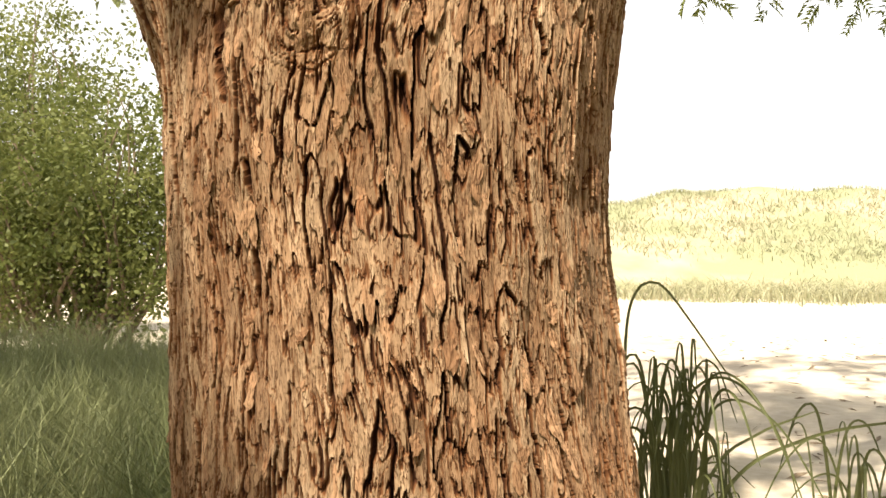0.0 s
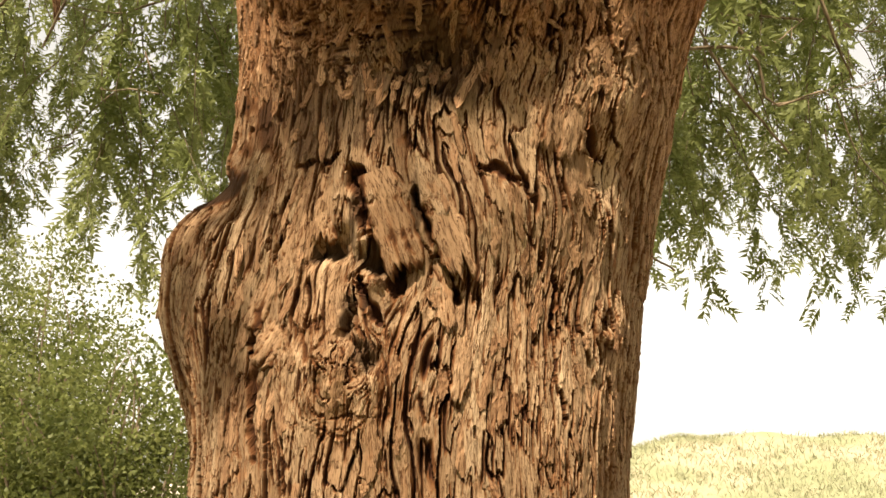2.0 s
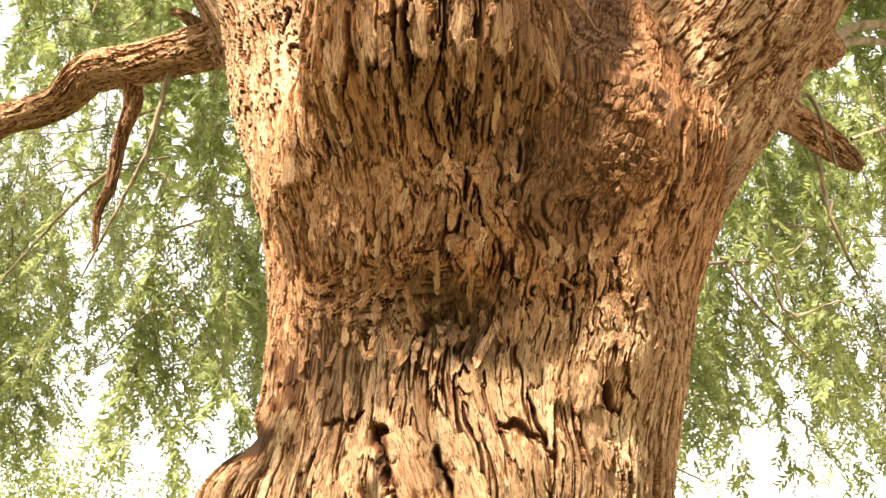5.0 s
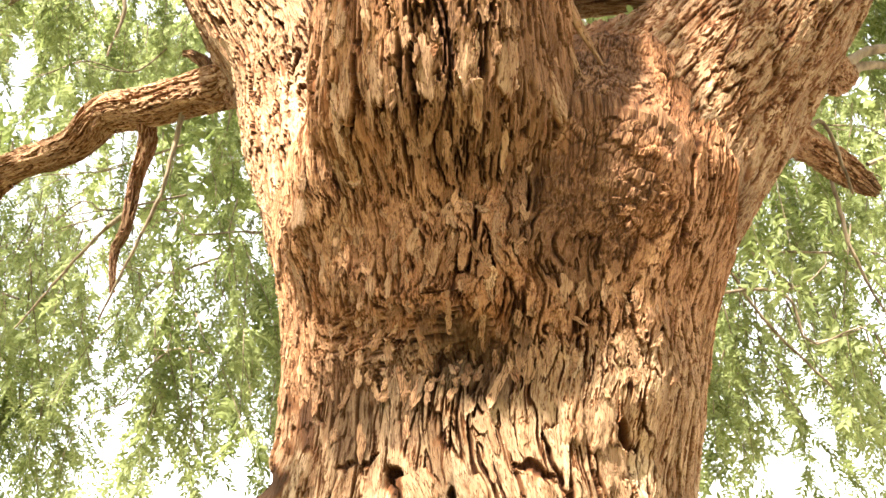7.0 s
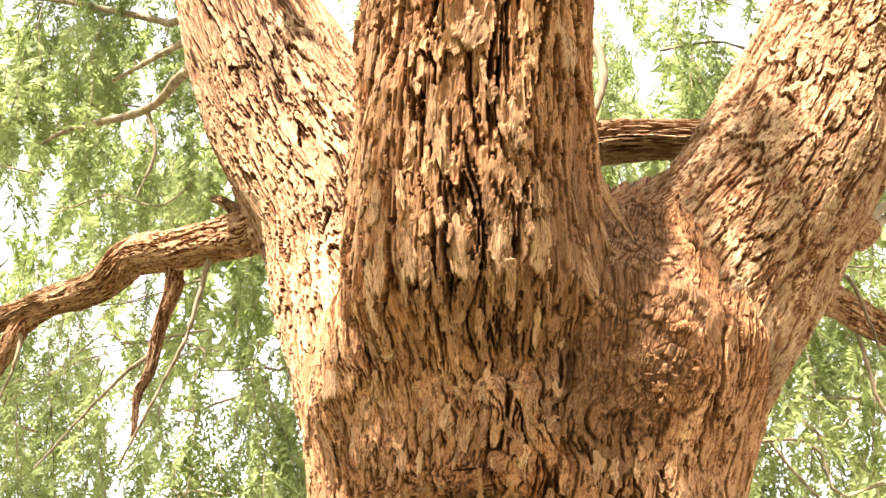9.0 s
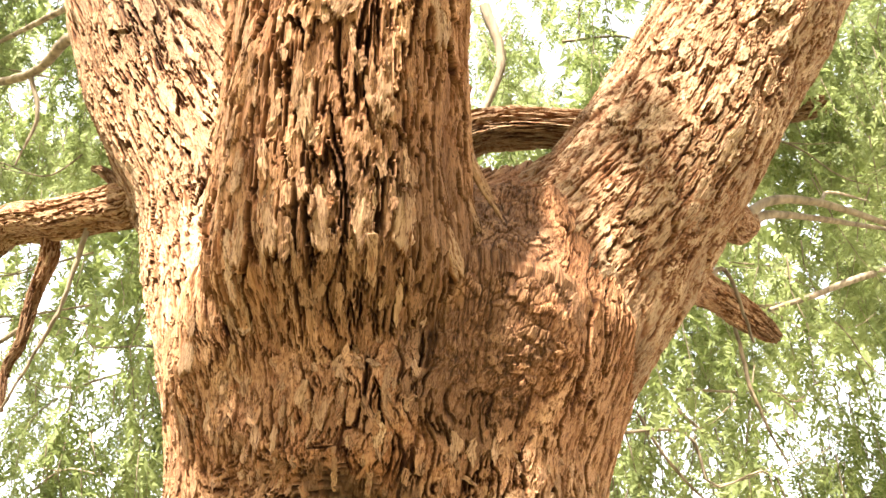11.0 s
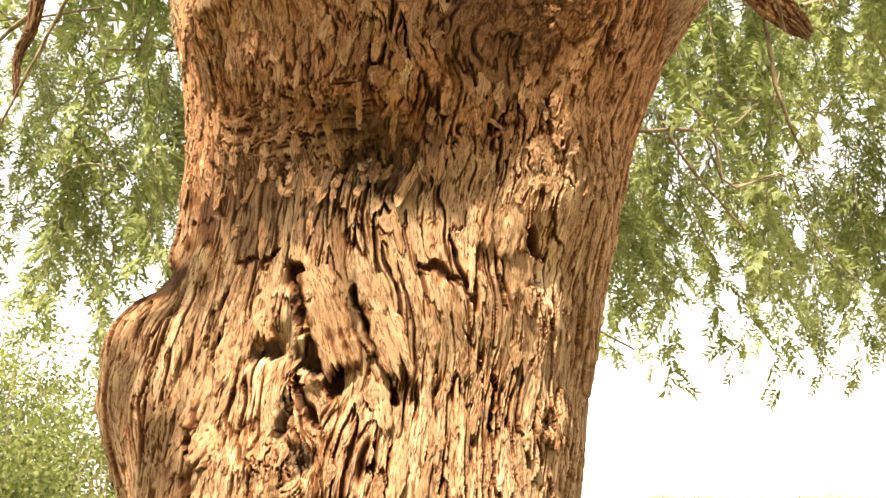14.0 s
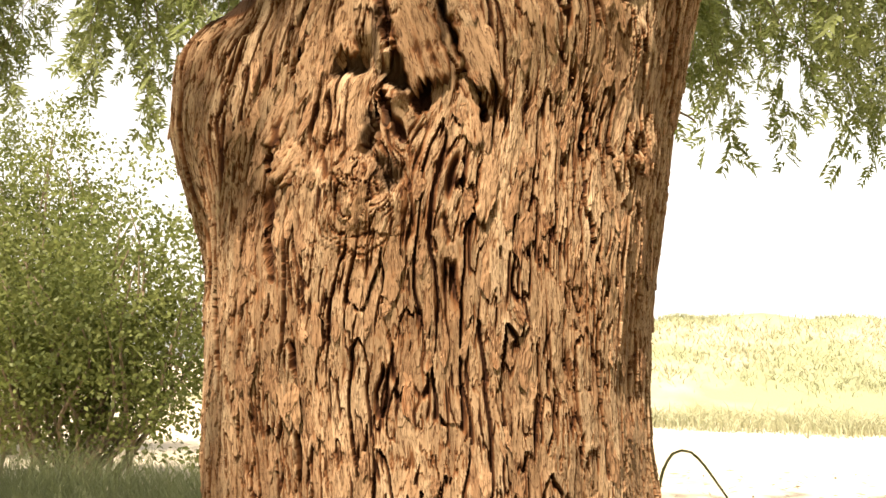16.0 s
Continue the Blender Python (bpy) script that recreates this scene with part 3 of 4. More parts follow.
# the shaded limb's bark is tinted redder, the sunlit ones' hardly
me, centre_grid = limb_mesh("limb", CENTRE_LIMB, 210, 0.0040, 1.6, [trunk_distance, d_left, d_right], 1.35, level=True, gape=1.1, shade_red=0.8)
centre_limb = tree_part("limb", me, "thick upright limb with long hanging bark plates")
me, left_grid = limb_mesh("limb", LEFT_LIMB, 220, 0.0044, 1.5, [trunk_distance, d_centre], 1.0, long=0.9, size=1.0, gape=1.0, scaly=0.12, shade_red=0.0)
left_limb = tree_part("limb", me, "sunlit limb with scaly pale bark")
me, right_grid = limb_mesh("limb", RIGHT_LIMB, 230, 0.0042, 1.6, [trunk_distance, d_centre], 0.9, long=0.45, size=1.1, gape=0.6, scaly=0.5, shade_red=0.05)
right_limb = tree_part("limb", me, "leaning limb with short scaly bark plates")
me, _ = limb_mesh("limb", BACK_LIMB, 240, 0.007, 1.8, [], 1.7, size=0.7, gape=1.2, shade_red=0.1)
tree_part("limb", me, "slender limb behind the fork with sunlit rough bark")


# ---- branches ----
BRANCHES = [
    # the long branch on the burl's side, its upturned stub, its dropping end and the stick that hangs from it
    ([(-0.55, 3.05, 3.7, 0.13), (-0.95, 3.45, 4.08, 0.112), (-1.12, 3.6, 4.17, 0.098), (-1.48, 3.8, 4.22, 0.088), (-1.75, 3.95, 4.27, 0.092), (-1.97, 4.1, 4.20, 0.080), (-2.38, 4.3, 4.19, 0.070), (-2.75, 4.45, 4.16, 0.055), (-3.4, 4.7, 4.25, 0.03)], 0.8),
    ([(-2.30, 4.28, 4.19, 0.06), (-2.42, 4.33, 4.10, 0.05), (-2.50, 4.38, 3.98, 0.046), (-2.72, 4.5, 3.72, 0.03), (-3.0, 4.7, 3.5, 0.012)], 0.6),
    ([(-1.20, 3.62, 4.18, 0.045), (-1.18, 3.60, 4.27, 0.036), (-1.25, 3.60, 4.335, 0.024), (-1.30, 3.60, 4.35, 0.012)], 0.5),
    ([(-1.52, 3.84, 4.22, 0.046), (-1.51, 3.86, 4.06, 0.036), (-1.57, 3.92, 3.90, 0.031), (-1.60, 3.95, 3.70, 0.025), (-1.66, 4.0, 3.60, 0.020), (-1.65, 4.0, 3.42, 0.010)], 0.5),
    # on the other side: a forked stub and a broken short one
    ([(0.85, 2.9, 3.50, 0.10), (1.06, 3.2, 3.61, 0.078), (1.25, 3.42, 3.64, 0.062), (1.42, 3.6, 3.62, 0.050), (1.50, 3.66, 3.60, 0.024)], 0.7),
    ([(1.05, 2.85, 3.75, 0.078), (1.20, 3.1, 3.83, 0.072), (1.31, 3.3, 3.90, 0.060), (1.36, 3.35, 3.97, 0.035)], 0.7),
]
SHOOTS = [
    # bare twigs that cross the foliage beside the limbs
    [(-2.9, 4.4, 6.3, 0.012), (-2.51, 4.2, 6.08, 0.016), (-1.93, 4.1, 5.83, 0.020), (-1.69, 3.9, 5.62, 0.022), (-1.35, 3.5, 5.45, 0.026)],
    [(-1.15, 3.3, 4.85, 0.034), (-1.49, 3.6, 5.05, 0.028), (-1.77, 3.9, 5.07, 0.022), (-2.3, 4.2, 5.18, 0.014), (-2.58, 4.4, 5.20, 0.008)],
    [(-1.2, 3.35, 5.12, 0.022), (-1.59, 3.7, 5.29, 0.018), (-2.06, 4.1, 5.41, 0.010)],
    [(-1.77, 3.9, 5.07, 0.014), (-1.72, 3.95, 4.85, 0.010), (-1.80, 4.0, 4.62, 0.005)],
    [(0.95, 4.1, 3.78, 0.012), (1.09, 4.2, 3.63, 0.012), (1.33, 4.3, 3.42, 0.008)],
    [(1.25, 3.2, 3.86, 0.026), (1.32, 3.3, 3.94, 0.024), (1.47, 3.4, 4.08, 0.020), (1.71, 3.5, 4.13, 0.016), (2.03, 3.7, 4.16, 0.013), (2.23, 3.8, 4.14, 0.008)],
    [(1.71, 3.5, 4.13, 0.011), (1.85, 3.7, 4.30, 0.008), (2.1, 3.9, 4.38, 0.004)],
    [(1.30, 3.3, 3.88, 0.026), (1.41, 3.4, 4.0, 0.022), (1.59, 3.5, 4.07, 0.014), (2.52, 4.2, 4.36, 0.007)],
    [(1.5, 3.7, 3.74, 0.010), (1.75, 3.8, 3.86, 0.014), (2.08, 4.0, 4.05, 0.018), (2.61, 4.4, 4.33, 0.018), (3.2, 4.8, 4.6, 0.01)],
    [(-1.30, 3.7, 4.2, 0.014), (-1.36, 3.75, 3.95, 0.011), (-1.42, 3.8, 3.75, 0.009), (-1.7, 4.0, 3.3, 0.005)],
    [(-1.63, 4.0, 3.8, 0.012), (-1.85, 4.2, 3.75, 0.009), (-2.3, 4.5, 3.45, 0.004)],
    [(-2.40, 4.3, 4.15, 0.014), (-2.42, 4.35, 3.9, 0.009), (-2.6, 4.5, 3.6, 0.004)],
    [(0.40, 3.9, 5.5, 0.028), (0.47, 3.9, 5.14, 0.024), (0.34, 3.9, 4.78, 0.018)],
    [(1.10, 3.25, 3.62, 0.014), (1.22, 3.3, 3.72, 0.009), (1.30, 3.35, 3.45, 0.005)],
    [(1.35, 3.7, 3.68, 0.009), (1.42, 3.8, 3.4, 0.008), (1.55, 3.9, 3.15, 0.004)],
    [(0.62, 4.4, 2.85, 0.009), (0.72, 4.4, 2.62, 0.007), (0.95, 4.5, 2.5, 0.004)],
    [(1.0, 4.1, 3.45, 0.006), (1.15, 4.2, 3.25, 0.007), (1.45, 4.4, 3.0, 0.005)],
]
shoot_rng = np.random.default_rng(5)
for side in (-1, 1):
    for k in range(26):
        x0, y0, z0 = side * shoot_rng.uniform(0.7, 3.8), shoot_rng.uniform(4.0, 5.8), shoot_rng.uniform(3.3, 6.8)
        run, rise = side * shoot_rng.uniform(0.5, 1.5), shoot_rng.uniform(-0.6, 0.35)
        jog = 0.07 * shoot_rng.standard_normal((6, 2))
        thick = shoot_rng.uniform(0.35, 0.75)
        line = [(x0 + run * s + jog[i][0], y0 + 0.3 * s, z0 + rise * s * s + jog[i][1], thick * (0.012 - 0.009 * s)) for i, s in enumerate((0, 0.2, 0.4, 0.6, 0.8, 1))]
        SHOOTS.append(line)
        for i in (1, 2, 3):
            x, y, z, r = line[i]
            a, b = run * shoot_rng.uniform(0.2, 0.4), shoot_rng.uniform(-0.35, 0.25)
            SHOOTS.append([(x, y, z, r * 0.7), (x + a * 0.5, y + 0.05, z + b * 0.35, r * 0.55), (x + a, y + 0.1, z + b, r * 0.3)])


def tube_arrays(points, n, sides):
    pts, run = smooth_path(points, n)
    tan = np.gradient(pts[:, :3], axis=0)
    tan /= np.linalg.norm(tan, axis=1)[:, None]
    ref = np.where(np.abs(tan[:, 2:3]) > 0.9, np.array([[1.0, 0, 0]]), np.array([[0, 0, 1.0]]))
    a = np.cross(tan, ref)
    a /= np.linalg.norm(a, axis=1)[:, None]
    b = np.cross(a, tan)
    th = np.linspace(0, 2 * math.pi, sides, endpoint=False)
    ring = a[:, None, :] * np.cos(th)[None, :, None] + b[:, None, :] * np.sin(th)[None, :, None]
    v = pts[:, None, :3] + ring * pts[:, None, 3:4]
    return v.reshape(-1, 3), grid_faces(n, sides, True)


for k, (line, flat) in enumerate(BRANCHES):
    me, _ = limb_mesh("branch", line, 300 + 10 * k, 0.0055, 1.9, [], flat * 1.4, coarse=0.1, long=1.0, size=0.75, knobs=2.4, gape=0.7, shade_red=0.3)
    tree_part("branch", me, "rough brown side branch")
for line in SHOOTS:
    v, f = tube_arrays(line, 22, 6)
    v = v + 0.004 * np.stack([vnoise(v[:, 0] * 25, v[:, 2] * 25, 5), vnoise(v[:, 1] * 25, v[:, 2] * 25, 6), 0 * v[:, 0]], axis=1)
    tree_part("twig", mesh_of("twig", v, f, TWIG))


# ---- hanging foliage ----
def strand(rng, length, leaves, pairs, leaflet, wide):
    """One hanging twig with feathered leaves; two arrays: leaflet corners, twig line."""
    n = 9
    t = np.linspace(0, 1, n)
    bend = rng.uniform(-0.25, 0.25, 2)
    line = np.stack([bend[0] * length * t ** 1.5 + 0.02 * rng.standard_normal(n), bend[1] * length * t ** 1.5 + 0.02 * rng.standard_normal(n), -length * (t - 0.12 * t * (1 - t))], axis=1)
    quads = []
    for k in range(leaves):
        s = (k + rng.uniform(0.2, 0.8)) / leaves
        base = np.array([np.interp(s, t, line[:, c]) for c in range(3)])
        az = rng.uniform(0, 2 * math.pi)
        out = np.array([math.cos(az), math.sin(az), rng.uniform(-1.3, -0.25)])
        out /= np.linalg.norm(out)
        size = rng.uniform(0.09, 0.15) * (1.05 - 0.4 * s)
        flatn = np.cross(out, rng.standard_normal(3))
        flatn /= np.linalg.norm(flatn)
        sidew = np.cross(flatn, out)
        for q in range(pairs):
            w = (q + 0.6) / pairs
            at = base + out * size * w + np.array([0, 0, -0.35 * size * w * w])
            for sgn in (-1, 1):
                d = out * 0.65 + sidew * sgn * rng.uniform(0.6, 1.0) + np.array([0, 0, rng.uniform(-0.5, 0.05)])
                d /= np.linalg.norm(d)
                ll = leaflet * rng.uniform(0.7, 1.15)
                acr = np.cross(d, flatn + 0.5 * rng.standard_normal(3))
                acr *= wide / (np.linalg.norm(acr) + 1e-6)
                quads.append((at + acr * 0.7, at + d * ll, at - acr * 0.7 + d * ll * 0.25))
    return np.array(quads, np.float32), np.hstack([line, (0.0045 * (1.1 - t))[:, None]])


rng = np.random.default_rng(7)
FINE = [strand(rng, 0.80, 24, 6, 0.048, 0.0122) for _ in range(12)]
BROAD = [strand(rng, 1.0, 12, 3, 0.15, 0.045) for _ in range(6)]


def foliage(places, kinds, parent, name="leaves", label="", twigs=True):
    """Joins strands at the places (x, y, z, scale) into one mesh of leaves, and their twigs into another."""
    vs, tv, tf, base = [], [], [], 0
    for x, y, z, s in places:
        quads, line = kinds[int(rng.integers(len(kinds)))]
        a = rng.uniform(0, 2 * math.pi)
        ca, sa = math.cos(a) * s, math.sin(a) * s
        m = np.array([[ca, sa, 0], [-sa, ca, 0], [0.12 * s * rng.standard_normal(), 0.12 * s * rng.standard_normal(), s]])
        vs.append(quads.reshape(-1, 3) @ m + np.array([x, y, z]))
        if twigs:
            lv, lf = tube_arrays(np.hstack([line[::2, :3] @ m + np.array([x, y, z]), line[::2, 3:]]), 6, 3)
            tv.append(lv)
            tf.append(lf + base)
            base += len(lv)
    v = np.concatenate(vs)
    f = np.arange(len(v), dtype=np.int32).reshape(-1, 3)
    tree_part(name, mesh_of(name, v, f, LEAF, False), label, "stuff", parent)
    if twigs:
        tree_part("twig_tangle", mesh_of("twig_tangle", np.concatenate(tv), np.concatenate(tf), TWIG), "thin brown hanging twigs", "stuff", parent)


def curtain(count, x0, x1, y0, y1, low, high, clumps, spread):
    """Places of strands, gathered in drooping clumps."""
    heart = np.stack([rng.uniform(x0, x1, clumps), rng.uniform(y0, y1, clumps), rng.uniform(low, high, clumps)], axis=1)
    pick = rng.integers(clumps, size=count)
    at = heart[pick] + rng.standard_normal((count, 3)) * np.array([spread, spread, spread * 0.7])
    return [(*p, rng.uniform(0.7, 1.25)) for p in at]


left_side = curtain(560, -4.9, -0.8, 4.3, 7.0, 4.2, 7.6, 44, 0.25) + curtain(200, -4.8, -0.9, 4.6, 6.8, 3.6, 4.2, 22, 0.22)
right_side = curtain(560, 1.0, 4.8, 4.2, 6.5, 4.1, 7.4, 44, 0.25) + curtain(200, 0.9, 4.6, 4.5, 6.4, 3.6, 4.1, 22, 0.22)
middle = curtain(180, -1.0, 1.4, 5.0, 8.0, 4.4, 8.6, 20, 0.34)
# bright openings between the hanging masses
left_side = [p for p in left_side if not (-2.5 < p[0] < -1.65 and p[2] < 4.5) or rng.uniform() < 0.2]
right_side = [p for p in right_side if not (1.5 < p[0] < 2.6 and p[2] < 4.5) or rng.uniform() < 0.55]
# the lowest tips that hang into view beside the trunk
for x0, x1, low, count in ((0.80, 1.35, 3.42, 14), (1.5, 2.1, 3.42, 8)):
    right_side += [(rng.uniform(x0, x1), rng.uniform(4.3, 4.8), low + 0.12 * rng.standard_normal(), rng.uniform(0.8, 1.15)) for _ in range(count)]
left_side += [(rng.uniform(-1.75, -1.25), rng.uniform(4.4, 5.0), 3.45 + 0.15 * rng.standard_normal(), rng.uniform(0.8, 1.15)) for _ in range(9)]
foliage(left_side, FINE, None, label="drooping curtain of fine feathery green leaves")
foliage(right_side, FINE, None, label="drooping curtain of fine feathery green leaves")
foliage(middle, FINE, None, label="fine feathery green leaves behind the fork")
# a denser layer deeper in the crown
deep = curtain(110, -6.5, -1.2, 6.8, 9.0, 6.0, 8.4, 30, 0.4) + curtain(110, 1.2, 6.5, 6.6, 8.8, 6.0, 8.4, 30, 0.4)
foliage(deep, BROAD, None, label="dense green foliage deeper in the crown", twigs=False)
# the crown overhead and round about, which shades the trunk; it is open where the sun reaches the limb on the burl's side
over = curtain(1200, -7.0, 5.5, -6.0, 3.2, 6.4, 9.4, 80, 0.6)


# unseen drooping foliage added on the near side, behind the path, to block skylight
over += curtain(800, -8.0, 8.0, -6.5, -3.2, 3.2, 7.0, 70, 0.5)


def off_line(p, start, far):
    d = np.array(p[:3]) - np.array((0, 0, 0.45)) - np.array(start)
    w = np.array(sun_way)
    return np.linalg.norm(d - w * (d @ w)) > far


# openings cut along the sun's line to light chosen spots
GAPS = [((-0.85, 2.75, 4.2), 0.85), ((1.1, 2.6, 4.3), 0.5), ((0.7, 3.8, 4.75), 0.9), ((0.14, 2.35, 1.95), 0.78), ((0.10, 2.3, 1.25), 0.74)]
over = [p for p in over if all(off_line(p, start, far) for start, far in GAPS)]
# unseen sprays added on the sun's line to shade one patch of the trunk
over += [(*(np.array((-0.34 + 0.12 * rng.standard_normal(), 2.05, 3.1 + 0.06 * rng.standard_normal())) + rng.uniform(4.6, 6.2) * np.array(sun_way)), rng.uniform(0.35, 0.5)) for _ in range(5)]
foliage(over, BROAD, None, label="dense green crown foliage overhead, with unseen foliage added for shade", twigs=False)
# a young sprig growing in the fork
sprig = thing("sprig", "tiny bright green leafy sprig growing in the fork", "sprout", (0.51, 2.95, 3.88))
sprig_rng = np.random.default_rng(31)
for k in range(9):
    az, up = sprig_rng.uniform(0, 2 * math.pi), sprig_rng.uniform(0.0, 0.9)
    d = np.array((math.cos(az), math.sin(az), up))
    d /= np.linalg.norm(d)
    side = np.cross(d, np.array((0.2, 1.0, 0.3)))
    side /= np.linalg.norm(side)
    base, ln = np.array((0, 0, 0.02 + 0.011 * k)), sprig_rng.uniform(0.035, 0.06)
    t = np.linspace(0, 1, 6)
    w = 0.011 * np.sin(math.pi * np.clip(t, 0.06, 0.98)) ** 0.7
    mid = base + np.outer(t * ln, d) - np.outer(0.012 * t ** 2, (0, 0, 1))
    part("leaf", mesh_of("leaf", np.stack([mid - side * w[:, None], mid + np.array((0, 0, 0.002)), mid + side * w[:, None]], axis=1).reshape(-1, 3), grid_faces(6, 3, False), LEAF), sprig)
v, f = tube_arrays([(0, 0, -0.03, 0.004), (0.004, 0, 0.05, 0.003), (0, 0.004, 0.13, 0.0015)], 8, 6)
part("stem", mesh_of("stem", v, f, TWIG), sprig)


# ---- ground ----
def ground_height(x, y):
    """Flat sand, swelling a little under the grass, with a bank far off."""
    h = 0.03 * vnoise(x / 1.3, y / 1.3, 50) + 0.06 * vnoise(x / 5, y / 5, 51)
    bank = step01(29.0, 42.0, y + 3 * vnoise(x / 9, y / 9, 52) + 0.12 * x) * step01(-9, 3, x + 0.05 * y)
    return h + bank * (3.2 + 0.45 * vnoise(x / 6, y / 7, 53) + 0.25 * vnoise(x / 1.7, y / 2, 55)), bank


def grown_at(x, y):
    """Where grass covers the sand: the burl's side of the tree."""
    return step01(0.5, -0.6, x + 0.10 * (y - 4) + 0.5 * vnoise(x / 1.2, y / 1.2, 54)) * step01(10.5, 8.5, y)


gx = np.concatenate([-np.geomspace(3000, 12, 40), np.linspace(-11.5, 30, 90), np.geomspace(31, 3000, 40)])
gy = np.concatenate([-np.geomspace(3000, 10, 30), np.linspace(-9.5, 60, 130), np.geomspace(61, 3000, 40)])
X, Y = (g.ravel() for g in np.meshgrid(gx, gy))
Z, bank = ground_height(X, Y)
# unseen dark soil is added round the trunk to cut light bounced off the sand
soil_cover = np.maximum(np.maximum(grown_at(X, Y), step01(4.0, 2.6, Y + 0.4 * vnoise(X / 0.8, Y / 0.8, 57)) * step01(-9, -6, Y)), step01(0.004, 0.05, bank))
ground = part("ground", mesh_of("ground", np.stack([X, Y, Z], axis=1), grid_faces(len(gy), len(gx), False), GROUND,
                                attributes=(("soil_cover", "FLOAT", soil_cover), ("bank", "FLOAT", step01(0.0, 0.1, bank)))))
tagged(ground, "pale dry sand with grassy patches and a low bank far off", "ground", kind="structure")


def blades(places, tall, wide, lean, segments=2):
    """Grass blades as bent tapering strips; arrays of corners and faces."""
    n = len(places)
    p = np.asarray(places)
    h = tall * rng.uniform(0.5, 1.25, n)
    az, face = rng.uniform(0, 2 * math.pi, n), rng.uniform(0, 2 * math.pi, n)
    tip = lean * h * rng.uniform(0.2, 1.3, n)
    rows = []
    for k in range(segments + 1):
        t = k / segments
        w = wide * (1 - t) ** 0.7 * rng.uniform(0.8, 1.2, n) + 0.0006
        c = p + np.stack([np.cos(az) * tip * t ** 2, np.sin(az) * tip * t ** 2, h * (t - 0.25 * lean * t * t)], axis=1)
        s = np.stack([np.cos(face) * w, np.sin(face) * w, 0 * w], axis=1)
        rows += [c - s, c + s]
    v = np.stack(rows, axis=1).reshape(-1, 3)
    q = np.array([(2 * k, 2 * k + 1, 2 * k + 3, 2 * k + 2) for k in range(segments)])
    f = (np.arange(n)[:, None, None] * (2 * segments + 2) + q[None]).reshape(-1, 4)
    return v, f


def meadow(name, label, count, x0, x1, y0, y1, test, tall, wide, lean, material, bunch=0.12, per=7):
    root = np.stack([rng.uniform(x0, x1, count // per), rng.uniform(y0, y1, count // per)], axis=1)
    root = root[test(root[:, 0], root[:, 1]) > rng.uniform(0.1, 0.9, len(root))]
    at = np.repeat(root, per, axis=0) + bunch * rng.standard_normal((len(root) * per, 2))
    z, _ = ground_height(at[:, 0], at[:, 1])
    v, f = blades(np.column_stack([at, z - 0.02]), tall, wide, lean)
    tagged(part(name, mesh_of(name, v, f, material, False)), label, "grass", kind="stuff")


meadow("grass", "tall soft grey-green grass in the shade", 42000, -6.0, -0.5, 3.6, 10.0, grown_at, 0.72, 0.0038, 0.6, GRASS)
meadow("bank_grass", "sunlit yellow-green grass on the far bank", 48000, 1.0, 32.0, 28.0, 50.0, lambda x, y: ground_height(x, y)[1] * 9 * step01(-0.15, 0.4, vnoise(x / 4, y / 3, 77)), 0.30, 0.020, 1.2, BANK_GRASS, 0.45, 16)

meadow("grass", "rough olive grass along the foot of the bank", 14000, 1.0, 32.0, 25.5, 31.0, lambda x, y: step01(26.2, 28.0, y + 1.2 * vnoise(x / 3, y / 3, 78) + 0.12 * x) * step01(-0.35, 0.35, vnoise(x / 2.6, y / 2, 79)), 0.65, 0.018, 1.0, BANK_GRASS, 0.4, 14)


# ---- reeds beside the trunk ----
def reed(parent, line, wide):
    """One arching strap leaf with a folded middle."""
    pts, run = smooth_path(line, 56)
    t = run / run[-1]
    w = wide * np.minimum(1, 0.5 + 2 * t) * (1 - t) ** 0.5 + 0.0008
    tan = np.gradient(pts, axis=0)
    side = np.cross(tan, np.array([0.25, 1.0, 0.1]))
    side /= np.linalg.norm(side, axis=1)[:, None] + 1e-9
    fold = np.cross(side, tan)
    fold /= np.linalg.norm(fold, axis=1)[:, None] + 1e-9
    v = np.stack([pts - side * w[:, None], pts + fold * (0.35 * w)[:, None], pts + side * w[:, None]], axis=1).reshape(-1, 3)
    ob = part("blade", mesh_of("blade", v, grid_faces(56, 3, False), REED), parent)
    ob.matrix_parent_inverse = Matrix.Translation(-parent.location)


def reed_clump(x, y, count, tall, spread, upright, label):
    clump = thing("reed_clump", label, "plant", (x, y, 0), "reeds by the trunk")
    for _ in range(count):
        bx, by = x + spread * rng.standard_normal() * 0.5, y + spread * rng.standard_normal() * 0.5
        h = tall * rng.uniform(0.6, 1.15)
        az = rng.uniform(0, 2 * math.pi)
        dx, dy = math.cos(az), math.sin(az)
        r = rng.uniform(0.04, 0.22) * h if rng.uniform() < upright else rng.uniform(0.2, 0.45) * h
        droop = rng.uniform(0.0, 1.3) * r
        reed(clump, [(bx, by, -0.02), (bx + dx * r * 0.15, by + dy * r * 0.15, h * 0.5), (bx + dx * r * 0.5, by + dy * r * 0.5, h * 0.88), (bx + dx * r, by + dy * r, h * 0.95 - droop * 0.4), (bx + dx * r * 1.5, by + dy * r * 1.5, h * 0.8 - droop)], rng.uniform(0.004, 0.009))
    return clump


near_clump = reed_clump(0.74, 3.55, 60, 0.92, 0.12, 0.8, "dense clump of dark green reed leaves beside the trunk")
reed(near_clump, [(0.60, 3.6, 0.0), (0.605, 3.6, 0.75), (0.615, 3.6, 1.05), (0.65, 3.6, 1.165), (0.70, 3.6, 1.19), (0.75, 3.6, 1.16), (0.84, 3.6, 1.04), (1.0, 3.6, 0.81)], 0.007)
